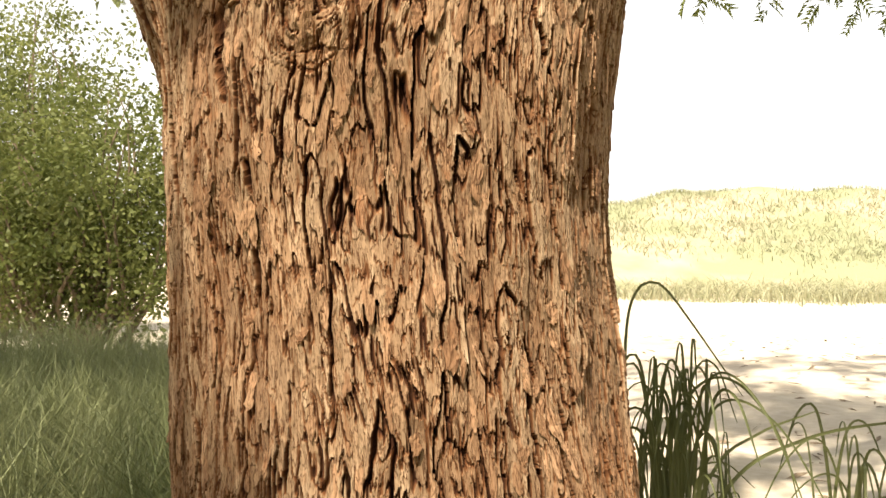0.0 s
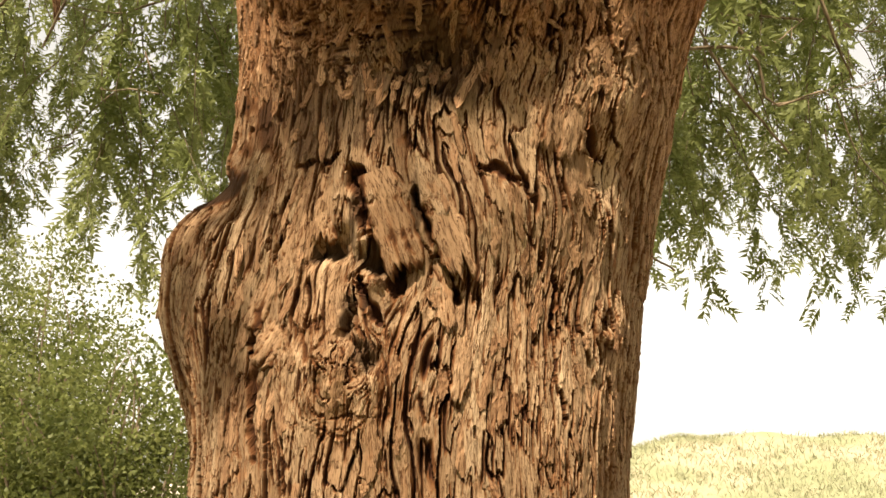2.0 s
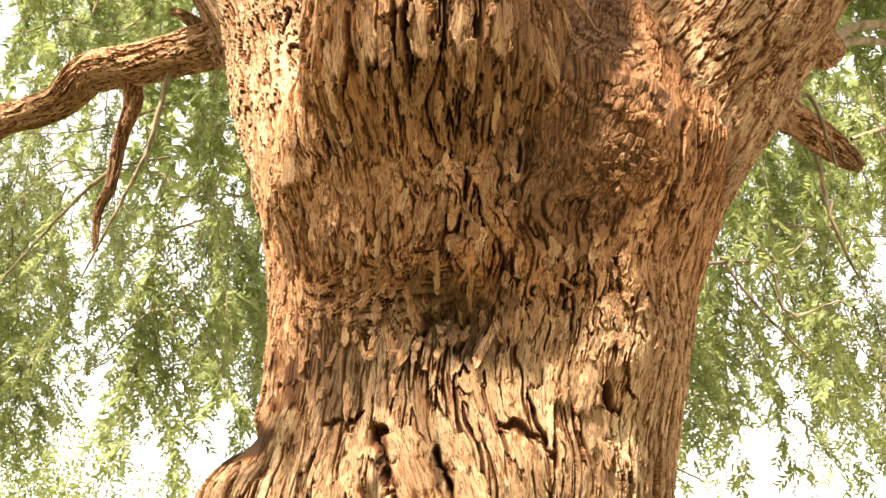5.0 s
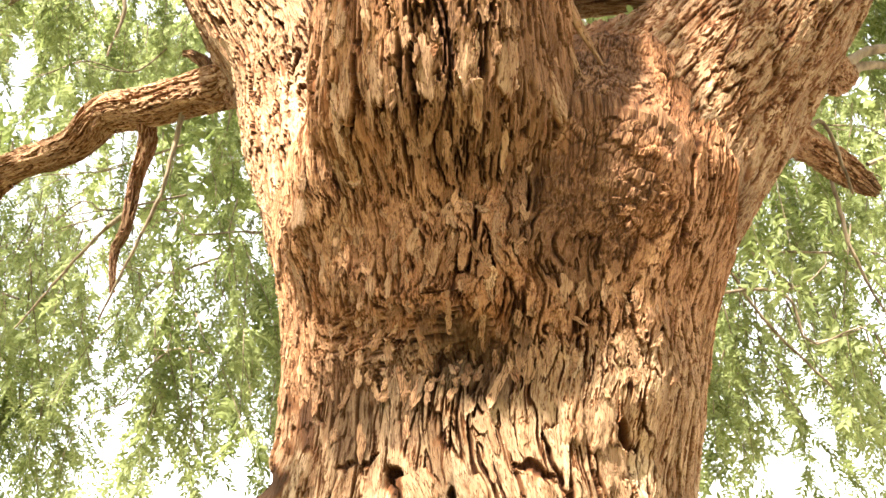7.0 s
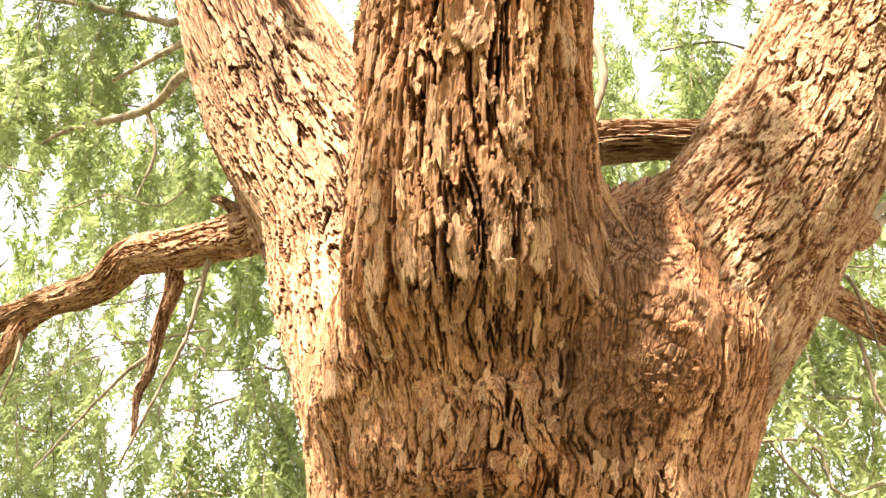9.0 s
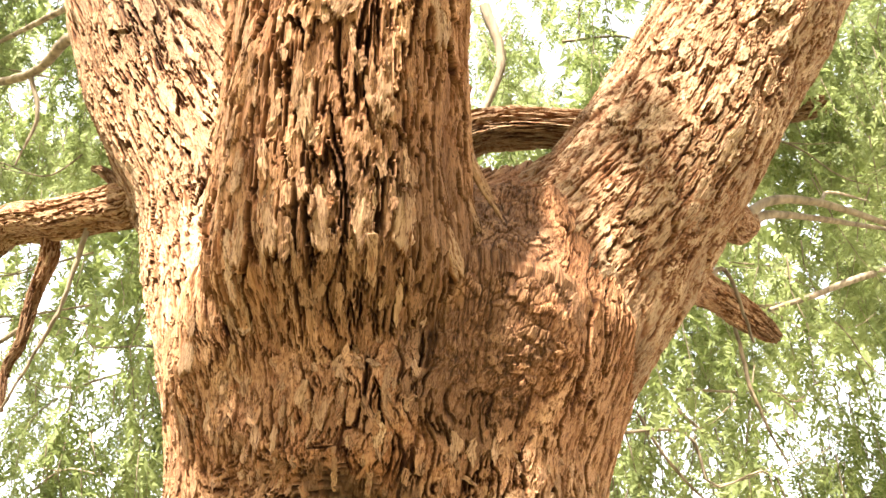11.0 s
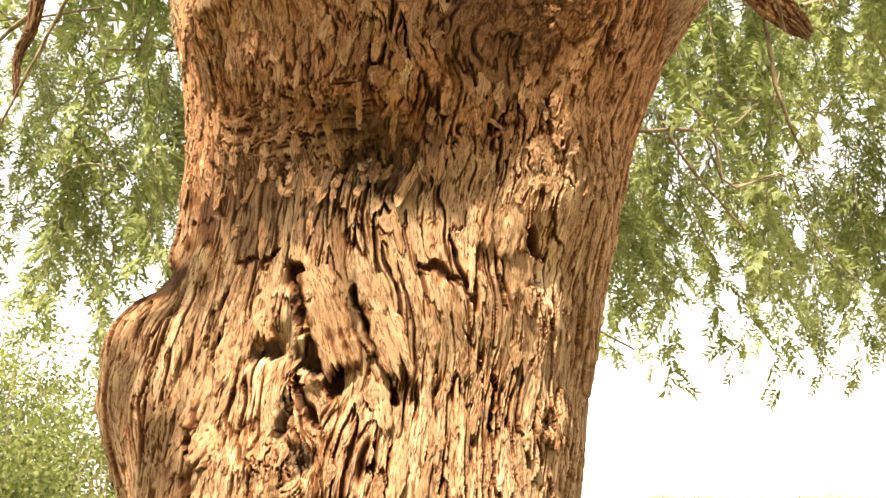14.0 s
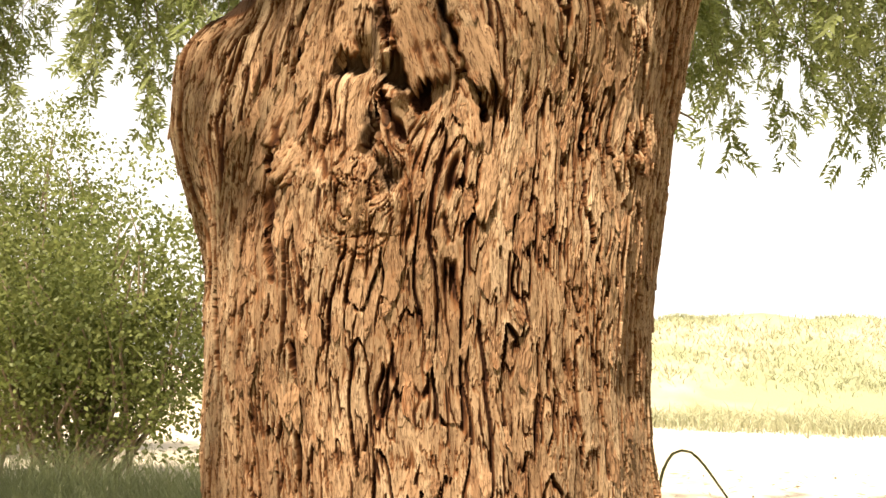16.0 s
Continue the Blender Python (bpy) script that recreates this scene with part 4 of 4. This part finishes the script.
reed(near_clump, [(0.78, 3.6, 0.2), (0.80, 3.6, 0.72), (0.88, 3.6, 0.86), (1.0, 3.6, 0.84), (1.13, 3.6, 0.66), (1.2, 3.6, 0.4)], 0.006)
reed(near_clump, [(0.70, 3.6, 0.0), (0.95, 3.6, 0.5), (1.2, 3.6, 0.66), (1.5, 3.6, 0.72), (1.8, 3.6, 0.72)], 0.008)
reed(near_clump, [(0.72, 3.6, 0.1), (0.9, 3.6, 0.55), (1.05, 3.6, 0.68), (1.25, 3.6, 0.76)], 0.008)
reed_clump(1.45, 3.7, 16, 0.72, 0.14, 0.6, "loose tuft of thin reed leaves on the sand")
reed_clump(1.02, 3.75, 12, 0.60, 0.14, 0.3, "sparse tuft of arching reed leaves on the sand")


# ---- shrub ----
def shrub(x, y, tall, wide, stems, leaves, label):
    """Many thin stems forking from the ground, with a loose cloud of small leaves in clumps."""
    top = thing("shrub", label, "shrub", (x, y, 0), "shrubs beyond the grass")
    back = Matrix.Translation((-x, -y, 0))
    tips = []
    for _ in range(stems):
        az, r = rng.uniform(0, 2 * math.pi), rng.uniform(0.2, 1.0)
        h = tall * rng.uniform(0.55, 0.98) * (1 - 0.25 * r * r)
        ex, ey = x + math.cos(az) * r * wide, y + math.sin(az) * r * wide * 0.8
        line = [(x + 0.8 * (ex - x) * rng.uniform(0, 1), y + 0.2 * rng.standard_normal(), -0.05, 0.035), (x + 0.6 * (ex - x) + 0.15 * rng.standard_normal(), y + 0.4 * (ey - y), h * 0.35, 0.026),
                (x + 0.85 * (ex - x) + 0.2 * rng.standard_normal(), y + 0.7 * (ey - y), h * 0.72, 0.016), (ex, ey, h, 0.006)]
        v, f = tube_arrays(line, 12, 5)
        ob = part("stem", mesh_of("stem", v, f, TWIG), top)
        ob.matrix_parent_inverse = back
        pts, _ = smooth_path(line, 12)
        tips.append(pts[4:, :3])
    tips = np.concatenate(tips)
    wide_open = step01(0.3, 1.9, tips[:, 2]) + 0.6
    heart = tips[rng.choice(len(tips), size=leaves // 45, p=wide_open / wide_open.sum())] + rng.standard_normal((leaves // 45, 3)) * np.array([0.45, 0.45, 0.38])
    c = np.repeat(heart, 45, axis=0)
    c = c + rng.standard_normal(c.shape) * np.array([0.17, 0.17, 0.10])
    c = c[c[:, 2] > 0.25 + 0.35 * vnoise(c[:, 0] / 0.4, c[:, 1] / 0.4, 91)]
    d = rng.standard_normal(c.shape)
    d /= np.linalg.norm(d, axis=1)[:, None]
    s = np.cross(d, rng.standard_normal(c.shape))
    s /= np.linalg.norm(s, axis=1)[:, None]
    ln = rng.uniform(0.05, 0.095, (len(c), 1))
    v = np.stack([c, c + d * ln * 0.5 + s * ln * 0.28, c + d * ln, c + d * ln * 0.5 - s * ln * 0.28], axis=1).reshape(-1, 3)
    ob = part("leaves", mesh_of("leaves", v, np.arange(len(v)).reshape(-1, 4), SHRUB_LEAF, False), top, "small dull green leaves", "stuff")
    ob.matrix_parent_inverse = back


shrub(-4.3, 12.6, 3.5, 1.75, 40, 32000, "large bushy shrub with small dull green leaves")
shrub(-6.6, 16.0, 5.6, 1.9, 34, 36000, "tall bushy shrub with paler sunlit leaves")


# ---- fallen leaves on the sand ----
n = 700
at = np.stack([rng.uniform(0.8, 9.0, n), 4.5 + 12 * rng.uniform(0, 1, n) ** 1.5], axis=1)
c = np.column_stack([at, ground_height(at[:, 0], at[:, 1])[0] + 0.012])
turn = rng.uniform(0, 2 * math.pi, n)
d = np.stack([np.cos(turn), np.sin(turn), rng.uniform(-0.15, 0.3, n)], axis=1) * rng.uniform(0.03, 0.10, (n, 1))
w = np.stack([-np.sin(turn), np.cos(turn), rng.uniform(-0.4, 0.4, n)], axis=1) * rng.uniform(0.008, 0.02, (n, 1))
v = np.stack([c - d, c + w + 0.008 * np.array([0, 0, 1]), c + d, c - w], axis=1).reshape(-1, 3)
tagged(part("leaf_litter", mesh_of("leaf_litter", v, np.arange(len(v)).reshape(-1, 4), TWIG, False)), "dry brown leaves and twigs scattered on the sand", "litter", kind="stuff")


# ---- loose bark plates ----
def flake_arrays(r, wide, long):
    """One thin strip of bark: ragged sides, torn lower end a little lifted, upper end held; rows from the tip up."""
    rows, cols = 9, 4
    t = np.linspace(0, 1, rows)
    half = 0.5 * wide * np.clip(0.25 + t / r.uniform(0.15, 0.45), 0, 1) * np.clip(1.15 - 0.9 * np.clip(t - r.uniform(0.3, 0.6), 0, 1), 0.1, 1) * r.uniform(0.75, 1.2, rows)
    mid = 0.22 * wide * np.cumsum(r.standard_normal(rows)) * 0.5
    s = np.linspace(-1, 1, cols)
    curl = r.uniform(0.001, 0.0045) * (1 - t) ** 1.6 - 0.003 * t ** 3
    x = mid[:, None] + half[:, None] * s[None, :] * r.uniform(0.85, 1.12, (rows, cols))
    y = long * (t[:, None] - 0.5) + 0.03 * long * r.standard_normal((rows, cols)) * (np.abs(s)[None, :] + 0.3)
    y[0] += 0.09 * long * r.uniform(-1, 1, cols)
    z = curl[:, None] - 0.0012 * (s[None, :] ** 2) + 0.0008 * r.standard_normal((rows, cols))
    thick = r.uniform(0.003, 0.005)
    topv = np.stack([x, y, z], axis=-1).reshape(-1, 3)
    low = topv * np.array([0.96, 1, 1]) - np.array([0, 0, thick])
    f = grid_faces(rows, cols, False)
    n = rows * cols
    rim = [c for c in range(cols)] + [k * cols + cols - 1 for k in range(1, rows)] + [n - 1 - c for c in range(1, cols)] + [k * cols for k in range(rows - 2, 0, -1)]
    rim = np.array(rim)
    nxt = np.roll(rim, -1)
    skirt = np.stack([rim + n, nxt + n, nxt, rim], axis=1)
    return np.concatenate([topv, low]), np.concatenate([f, f[:, ::-1] + n, skirt])


flake_rng = np.random.default_rng(21)
SHAPES = [flake_arrays(flake_rng, flake_rng.uniform(0.010, 0.026), flake_rng.uniform(0.04, 0.11)) for _ in range(28)]


def flake_frame(grid, k, r):
    """A pose on the bark: x across, y up along the grain, z outward."""
    p, nrm, way, vv, tt, rows, cols, inner_shade = grid
    z = Vector(nrm[k])
    y = Vector(way[k])
    y = (y - z * y.dot(z)).normalized()
    x = y.cross(z)
    m = Matrix((x, y, z)).transposed().to_4x4()
    turn = r.normal(0, 6)
    if grid is trunk_grid and 2.02 < p[k][2] < 2.46 and abs(p[k][0] - 0.02) < 0.36:
        turn += 16
    size = r.uniform(0.75, 1.3)
    return Matrix.Translation(Vector(p[k]) + z * 0.0015) @ m @ pose(0, 0, 0, -2, r.normal(0, 5), turn) @ Matrix.Diagonal((size, size * r.uniform(0.85, 1.25), 1.0, 1.0))


def free_of_knots(q):
    return not (q[0] > 0.08 and q[2] > 2.7) and not (q[0] < -0.52 and 2.15 < q[2] < 2.55) and all((q[0] - x0) ** 2 + (q[2] - z0) ** 2 > (0.7 * r0) ** 2 for x0, z0, r0 in (KNOT_EYE, KNOT_SWIRL, KNOT_RIGHT))


def chosen(grid, count, low, high, angle, r):
    """Grid places spread over the side that is seen, none too near another."""
    p, nrm, way, vv, tt, rows, cols, inner_shade = grid
    able = np.flatnonzero((vv > low) & (vv < high) & (np.abs(tt) < angle) & (inner_shade < 0.15))
    picked, cells = [], set()
    for k in r.permutation(able):
        q = p[k]
        cell = (int(q[0] // 0.032), int(q[1] // 0.05), int(q[2] // 0.06))
        if cell in cells or not free_of_knots(q):
            continue
        cells.add(cell)
        picked.append(k)
        if len(picked) >= count:
            break
    return picked


def plate_mesh(name, pieces):
    """Joins placed flakes (shape, pose) into one bark mesh."""
    vs, fs, grains, tones, base = [], [], [], [], 0
    for (v, f), m in pieces:
        a = np.array(m)
        vs.append(v @ a[:3, :3].T + a[:3, 3])
        fs.append(f + base)
        o = flake_rng.uniform(0, 20, 3)
        grains.append(v + o)
        tones.append(np.full(len(v), np.clip(flake_rng.normal(0.50, 0.13), 0, 1)))
        base += len(v)
    n = base
    return mesh_of(name, np.concatenate(vs), np.concatenate(fs), BARK, False,
                   (("grain", "FLOAT_VECTOR", np.concatenate(grains)), ("tone", "FLOAT", np.concatenate(tones)), ("inner_shade", "FLOAT", np.zeros(n)), ("stain_shade", "FLOAT", np.zeros(n)), ("shade_red", "FLOAT", np.full(n, 0.4))))


def loose_rest(grid, owner, count, low, high, angle):
    ks = chosen(grid, count, low, high, angle, flake_rng)
    pieces = [(SHAPES[int(flake_rng.integers(len(SHAPES)))], flake_frame(grid, k, flake_rng)) for k in ks]
    ob = part("loose_bark", plate_mesh("loose_bark", pieces), owner, "many small curling flakes of bark", "stuff")
    return ob


loose_rest(trunk_grid, trunk, 140, 0.55, 3.3, 1.7)
SMALL = [flake_arrays(flake_rng, flake_rng.uniform(0.010, 0.024), flake_rng.uniform(0.025, 0.06)) for _ in range(16)]
ks = chosen(trunk_grid, 200, 2.45, 3.05, 1.4, flake_rng)
scales = [(SMALL[int(flake_rng.integers(16))], flake_frame(trunk_grid, k, flake_rng) @ pose(0, 0, 0, 0, 0, flake_rng.normal(0, 22))) for k in ks]
part("loose_bark", plate_mesh("loose_bark", scales), trunk, "small broken scales of bark below the fork", "stuff")
loose_rest(centre_grid, centre_limb, 130, 0.35, 2.4, 1.6)
loose_rest(left_grid, left_limb, 80, 0.4, 2.4, 1.5)
loose_rest(right_grid, right_limb, 70, 0.4, 2.4, 1.6)


def slab(grid, owner, x, z, wide, long, turn, lift=0.012):
    """One large plate of bark grown out of the trunk: ragged outline, fissured face, lower end a little free; turn swings its tip."""
    p, nrm, way, vv, tt, rows, cols, inner_shade = grid
    seen = np.abs(tt) < 1.4
    k = int(np.argmin((p[:, 0] - x) ** 2 + (p[:, 2] - z) ** 2 + np.where(seen, 0, 9)))
    near = ((p[:, 0] - x) ** 2 + (p[:, 2] - z) ** 2 < 0.08 ** 2) & seen
    seed = int(1000 * (x + 3) + 77 * z)
    nr, nc = 36, 15
    t, s = np.repeat(np.linspace(0, 1, nr), nc), np.tile(np.linspace(-1, 1, nc), nr)
    half = 0.5 * wide * np.clip(0.72 + t / 0.3, 0, 1) * (1 - 0.3 * np.clip(t - 0.6, 0, 1)) * (1 + 0.16 * vnoise(t * 6 + np.sign(s) * 9, s * 0, seed) + 0.12 * vnoise(t * 19 + np.sign(s) * 5, s * 0, seed + 1))
    across = half * s + 0.10 * wide * vnoise(t * 3, 0 * t, seed + 2)
    along = long * (t - 0.5) + (1 - t) ** 3 * long * (0.14 * vnoise(s * 2.5, 0 * s, seed + 3) + 0.08 * vnoise(s * 7, 0 * s, seed + 10))
    crack = np.clip(1 - np.abs(vnoise(across / 0.011 + 0.7 * vnoise(along / 0.03, across / 0.02, seed + 8), along / 0.085, seed + 4)) / 0.16, 0, 1) * step01(-0.2, 0.3, vnoise(across / 0.03, along / 0.05, seed + 9))
    edge = np.clip((1 - np.abs(s)) * 7, 0, 1) ** 0.5 * np.clip(t * 30, 0, 1) ** 0.5
    height = -0.016 * (1 - edge) + lift * (1 - t) ** 1.3 - 0.016 * t ** 3 - 0.002 * s * s - 0.007 * crack + 0.0015 * vnoise(across / 0.008, along / 0.05, seed + 5) + 0.002 * vnoise(across / 0.03, along / 0.08, seed + 6)
    v = np.stack([across, along, height], axis=1)
    tone = np.clip(0.58 + 0.2 * vnoise(across / 0.015, along / 0.09, seed + 7), 0, 1)
    zv = Vector(nrm[near].mean(axis=0)).normalized() if near.any() else Vector(nrm[k])
    yv = Vector(way[k])
    yv = (yv - zv * yv.dot(zv)).normalized()
    about = ((p[:, 0] - x) ** 2 + (p[:, 2] - z) ** 2 < 0.08 ** 2) & seen
    rise = float(np.percentile((p[about] - p[k]) @ np.array(zv), 80))
    m = Matrix((yv.cross(zv), yv, zv)).transposed().to_4x4()
    me = mesh_of("bark_plate", v, grid_faces(nr, nc, False), BARK, True,
                 (("grain", "FLOAT_VECTOR", np.stack([across + seed * 0.13, along + seed * 0.07, 0 * t], axis=1)), ("tone", "FLOAT", tone), ("inner_shade", "FLOAT", np.clip(0.85 * crack + 0.5 * (1 - edge), 0, 1)), ("stain_shade", "FLOAT", 0 * t), ("shade_red", "FLOAT", 0 * t + 0.25)))
    ob = part("bark_plate", me, owner, "large raised plate of bark")
    ob.matrix_basis = Matrix.Translation(Vector(p[k]) + zv * (rise + 0.002)) @ m @ pose(0, 0, 0, 0, 0, turn)


def bark_strip(line, wide, seed):
    """A frayed strip of bark peeling off the limb's foot: ribbed, tapering, a few millimetres thick."""
    pts, run = smooth_path(line, 26)
    t = np.repeat(run / run[-1], 6)
    tan = np.gradient(pts, axis=0)
    side = np.cross(tan, np.array([0.15, -1.0, -0.2]))
    side /= np.linalg.norm(side, axis=1)[:, None]
    out = np.cross(side, tan)
    out /= np.linalg.norm(out, axis=1)[:, None]
    out *= -np.sign(out[:, 1:2])
    a = np.tile(np.linspace(0, 2 * math.pi, 6, endpoint=False), 26)
    w = wide * (1 - 0.75 * t ** 2) * (1 + 0.25 * vnoise(t * 7, a, seed))
    v = np.repeat(pts, 6, axis=0) + np.repeat(side, 6, axis=0) * (np.cos(a) * w)[:, None] + np.repeat(out, 6, axis=0) * (np.sin(a) * (0.45 * w + 0.002))[:, None]
    n = len(v)
    grain = np.stack([a * 0.006 + seed, np.repeat(run, 6), 0 * a], axis=1)
    part("bark_strip", mesh_of("bark_strip", v, grid_faces(26, 6, True), BARK, True, (("grain", "FLOAT_VECTOR", grain), ("tone", "FLOAT", 0.55 + 0.2 * vnoise(t * 9, a, seed + 1)), ("inner_shade", "FLOAT", np.zeros(n)),
                                                                                 ("stain_shade", "FLOAT", np.zeros(n)), ("shade_red", "FLOAT", np.full(n, 0.4)))), centre_limb)


strip_rng = np.random.default_rng(17)
for k in range(9):
    s = strip_rng.uniform(0, 1)
    x, z, j = 0.175 - 0.05 * s, 3.50 - 0.22 * s, strip_rng.uniform(0.6, 1.0)
    # they swing outwards from the limb's flank over the web
    bark_strip([(x - 0.02, 2.02, z + 0.10), (x + 0.005, 1.985 - 0.03 * s, z), (x + 0.025 * j, 1.995 - 0.03 * s, z - 0.09 * j), (x + 0.065 * j * (1 - 0.4 * s), 2.03 - 0.02 * s, z - 0.17 * j), (x + 0.12 * j * (1 - 0.5 * s), 2.09, z - 0.23 * j)], strip_rng.uniform(0.009, 0.016), 400 + k)


def knot(x, z, wide, tall, high, ring, seed):
    """A healed-over knot: a boss with uneven growth rings, sunk into the trunk at its rim."""
    p, nrm, way, vv, tt, rows, cols, inner_shade = trunk_grid
    near = np.flatnonzero(((p[:, 0] - x) ** 2 + (p[:, 2] - z) ** 2 < (0.6 * wide) ** 2) & (np.abs(tt) < 1.4))
    at, zv = p[near].mean(axis=0), Vector(nrm[near].mean(axis=0)).normalized()
    yv = Vector((0, 0, 1))
    yv = (yv - zv * yv.dot(zv)).normalized()
    m = Matrix((yv.cross(zv), yv, zv)).transposed().to_4x4()
    r, a = np.linspace(0.02, 1, 44), np.linspace(0, 2 * math.pi, 110, endpoint=False)
    rr, aa = np.repeat(r, 110), np.tile(a, 44)
    cx, cy = np.cos(aa), np.sin(aa)
    wob = 1 + 0.16 * vnoise(cx * 1.5 + 5, cy * 1.5, seed) + 0.07 * vnoise(cx * 4, cy * 4, seed + 1)
    px, py = rr * cx * wide * wob, rr * cy * tall * wob
    q = rr + 0.22 * vnoise(cx * 2 + rr * 3, cy * 2 + rr, seed + 2)
    wave = np.sin(q * ring * 2 * math.pi)
    h = high * np.sqrt(np.clip(1 - rr ** 2, 0, 1)) + 0.0022 * wave * step01(0.05, 0.3, rr) + 0.004 * vnoise(px / 0.008, py / 0.008, seed + 3) - 0.022 * rr ** 4
    split = np.clip(1 - np.abs(vnoise(px / 0.03, py / 0.05, seed + 4)) / 0.13, 0, 1)
    h = h - 0.010 * split
    v = np.stack([px, py, h], axis=1)
    n = len(v)
    tone = np.clip(0.6 + 0.3 * vnoise(px / 0.02, py / 0.02, seed + 5), 0, 1)
    me = mesh_of("knot", v, grid_faces(44, 110, True), BARK, True,
                 (("grain", "FLOAT_VECTOR", np.stack([q * 0.25 + 3, aa * 0.06, rr], axis=1)), ("tone", "FLOAT", tone), ("inner_shade", "FLOAT", np.clip(0.7 * split + 0.15 * step01(0.2, -0.8, wave), 0, 1)), ("stain_shade", "FLOAT", np.zeros(n)), ("shade_red", "FLOAT", np.zeros(n) + 0.3)))
    ob = part("knot", me, trunk, "rounded healed knot with rings in the bark")
    ob.matrix_basis = Matrix.Translation(Vector(at) - zv * 0.004) @ m


knot(-0.205, 2.02, 0.020, 0.018, 0.016, 1.5, 71)
for x, z, w, h, turn in ((-0.182, 2.165, 0.092, 0.23, 28), (-0.056, 2.15, 0.075, 0.22, 27), (-0.395, 2.13, 0.075, 0.24, -3), (-0.436, 1.90, 0.085, 0.13, -30), (-0.325, 2.20, 0.06, 0.16, 4), 
                         (0.246, 2.40, 0.070, 0.16, 6), (0.17, 2.43, 0.055, 0.17, 2), (-0.055, 2.0, 0.045, 0.16, 14), (-0.475, 2.0, 0.065, 0.19, -12), (-0.01, 1.86, 0.05, 0.17, -4), (-0.48, 2.93, 0.070, 0.12, -24)):
    slab(trunk_grid, trunk, x, z, w, h, turn, 0.022 if turn > 25 else 0.008)
for x, z, w, h, turn in ((-0.142, 3.12, 0.042, 0.15, 0), (-0.044, 3.13, 0.06, 0.16, -6), (0.048, 3.125, 0.06, 0.16, -8), (-0.267, 3.12, 0.045, 0.17, 6), (-0.334, 3.14, 0.045, 0.15, 8),
                         (-0.086, 3.60, 0.075, 0.13, -20), (0.151, 3.12, 0.05, 0.15, 24), (0.128, 3.61, 0.06, 0.17, 6), (-0.187, 3.37, 0.045, 0.18, 8), (0.0, 3.42, 0.05, 0.18, -8)):
    slab(centre_grid, centre_limb, x, z, w, h, turn, 0.010)
PLATES = [plate_mesh("bark_plate", [(s, Matrix.Identity(4))]) for s in SHAPES]
for k in chosen(trunk_grid, 225, 0.75, 3.1, 1.35, flake_rng):
    ob = part("bark_plate", PLATES[int(flake_rng.integers(len(PLATES)))], trunk)
    ob.matrix_basis = flake_frame(trunk_grid, k, flake_rng)
for k in chosen(centre_grid, 60, 0.5, 1.9, 1.2, flake_rng):
    ob = part("bark_plate", PLATES[int(flake_rng.integers(len(PLATES)))], centre_limb)
    ob.matrix_basis = flake_frame(centre_grid, k, flake_rng)
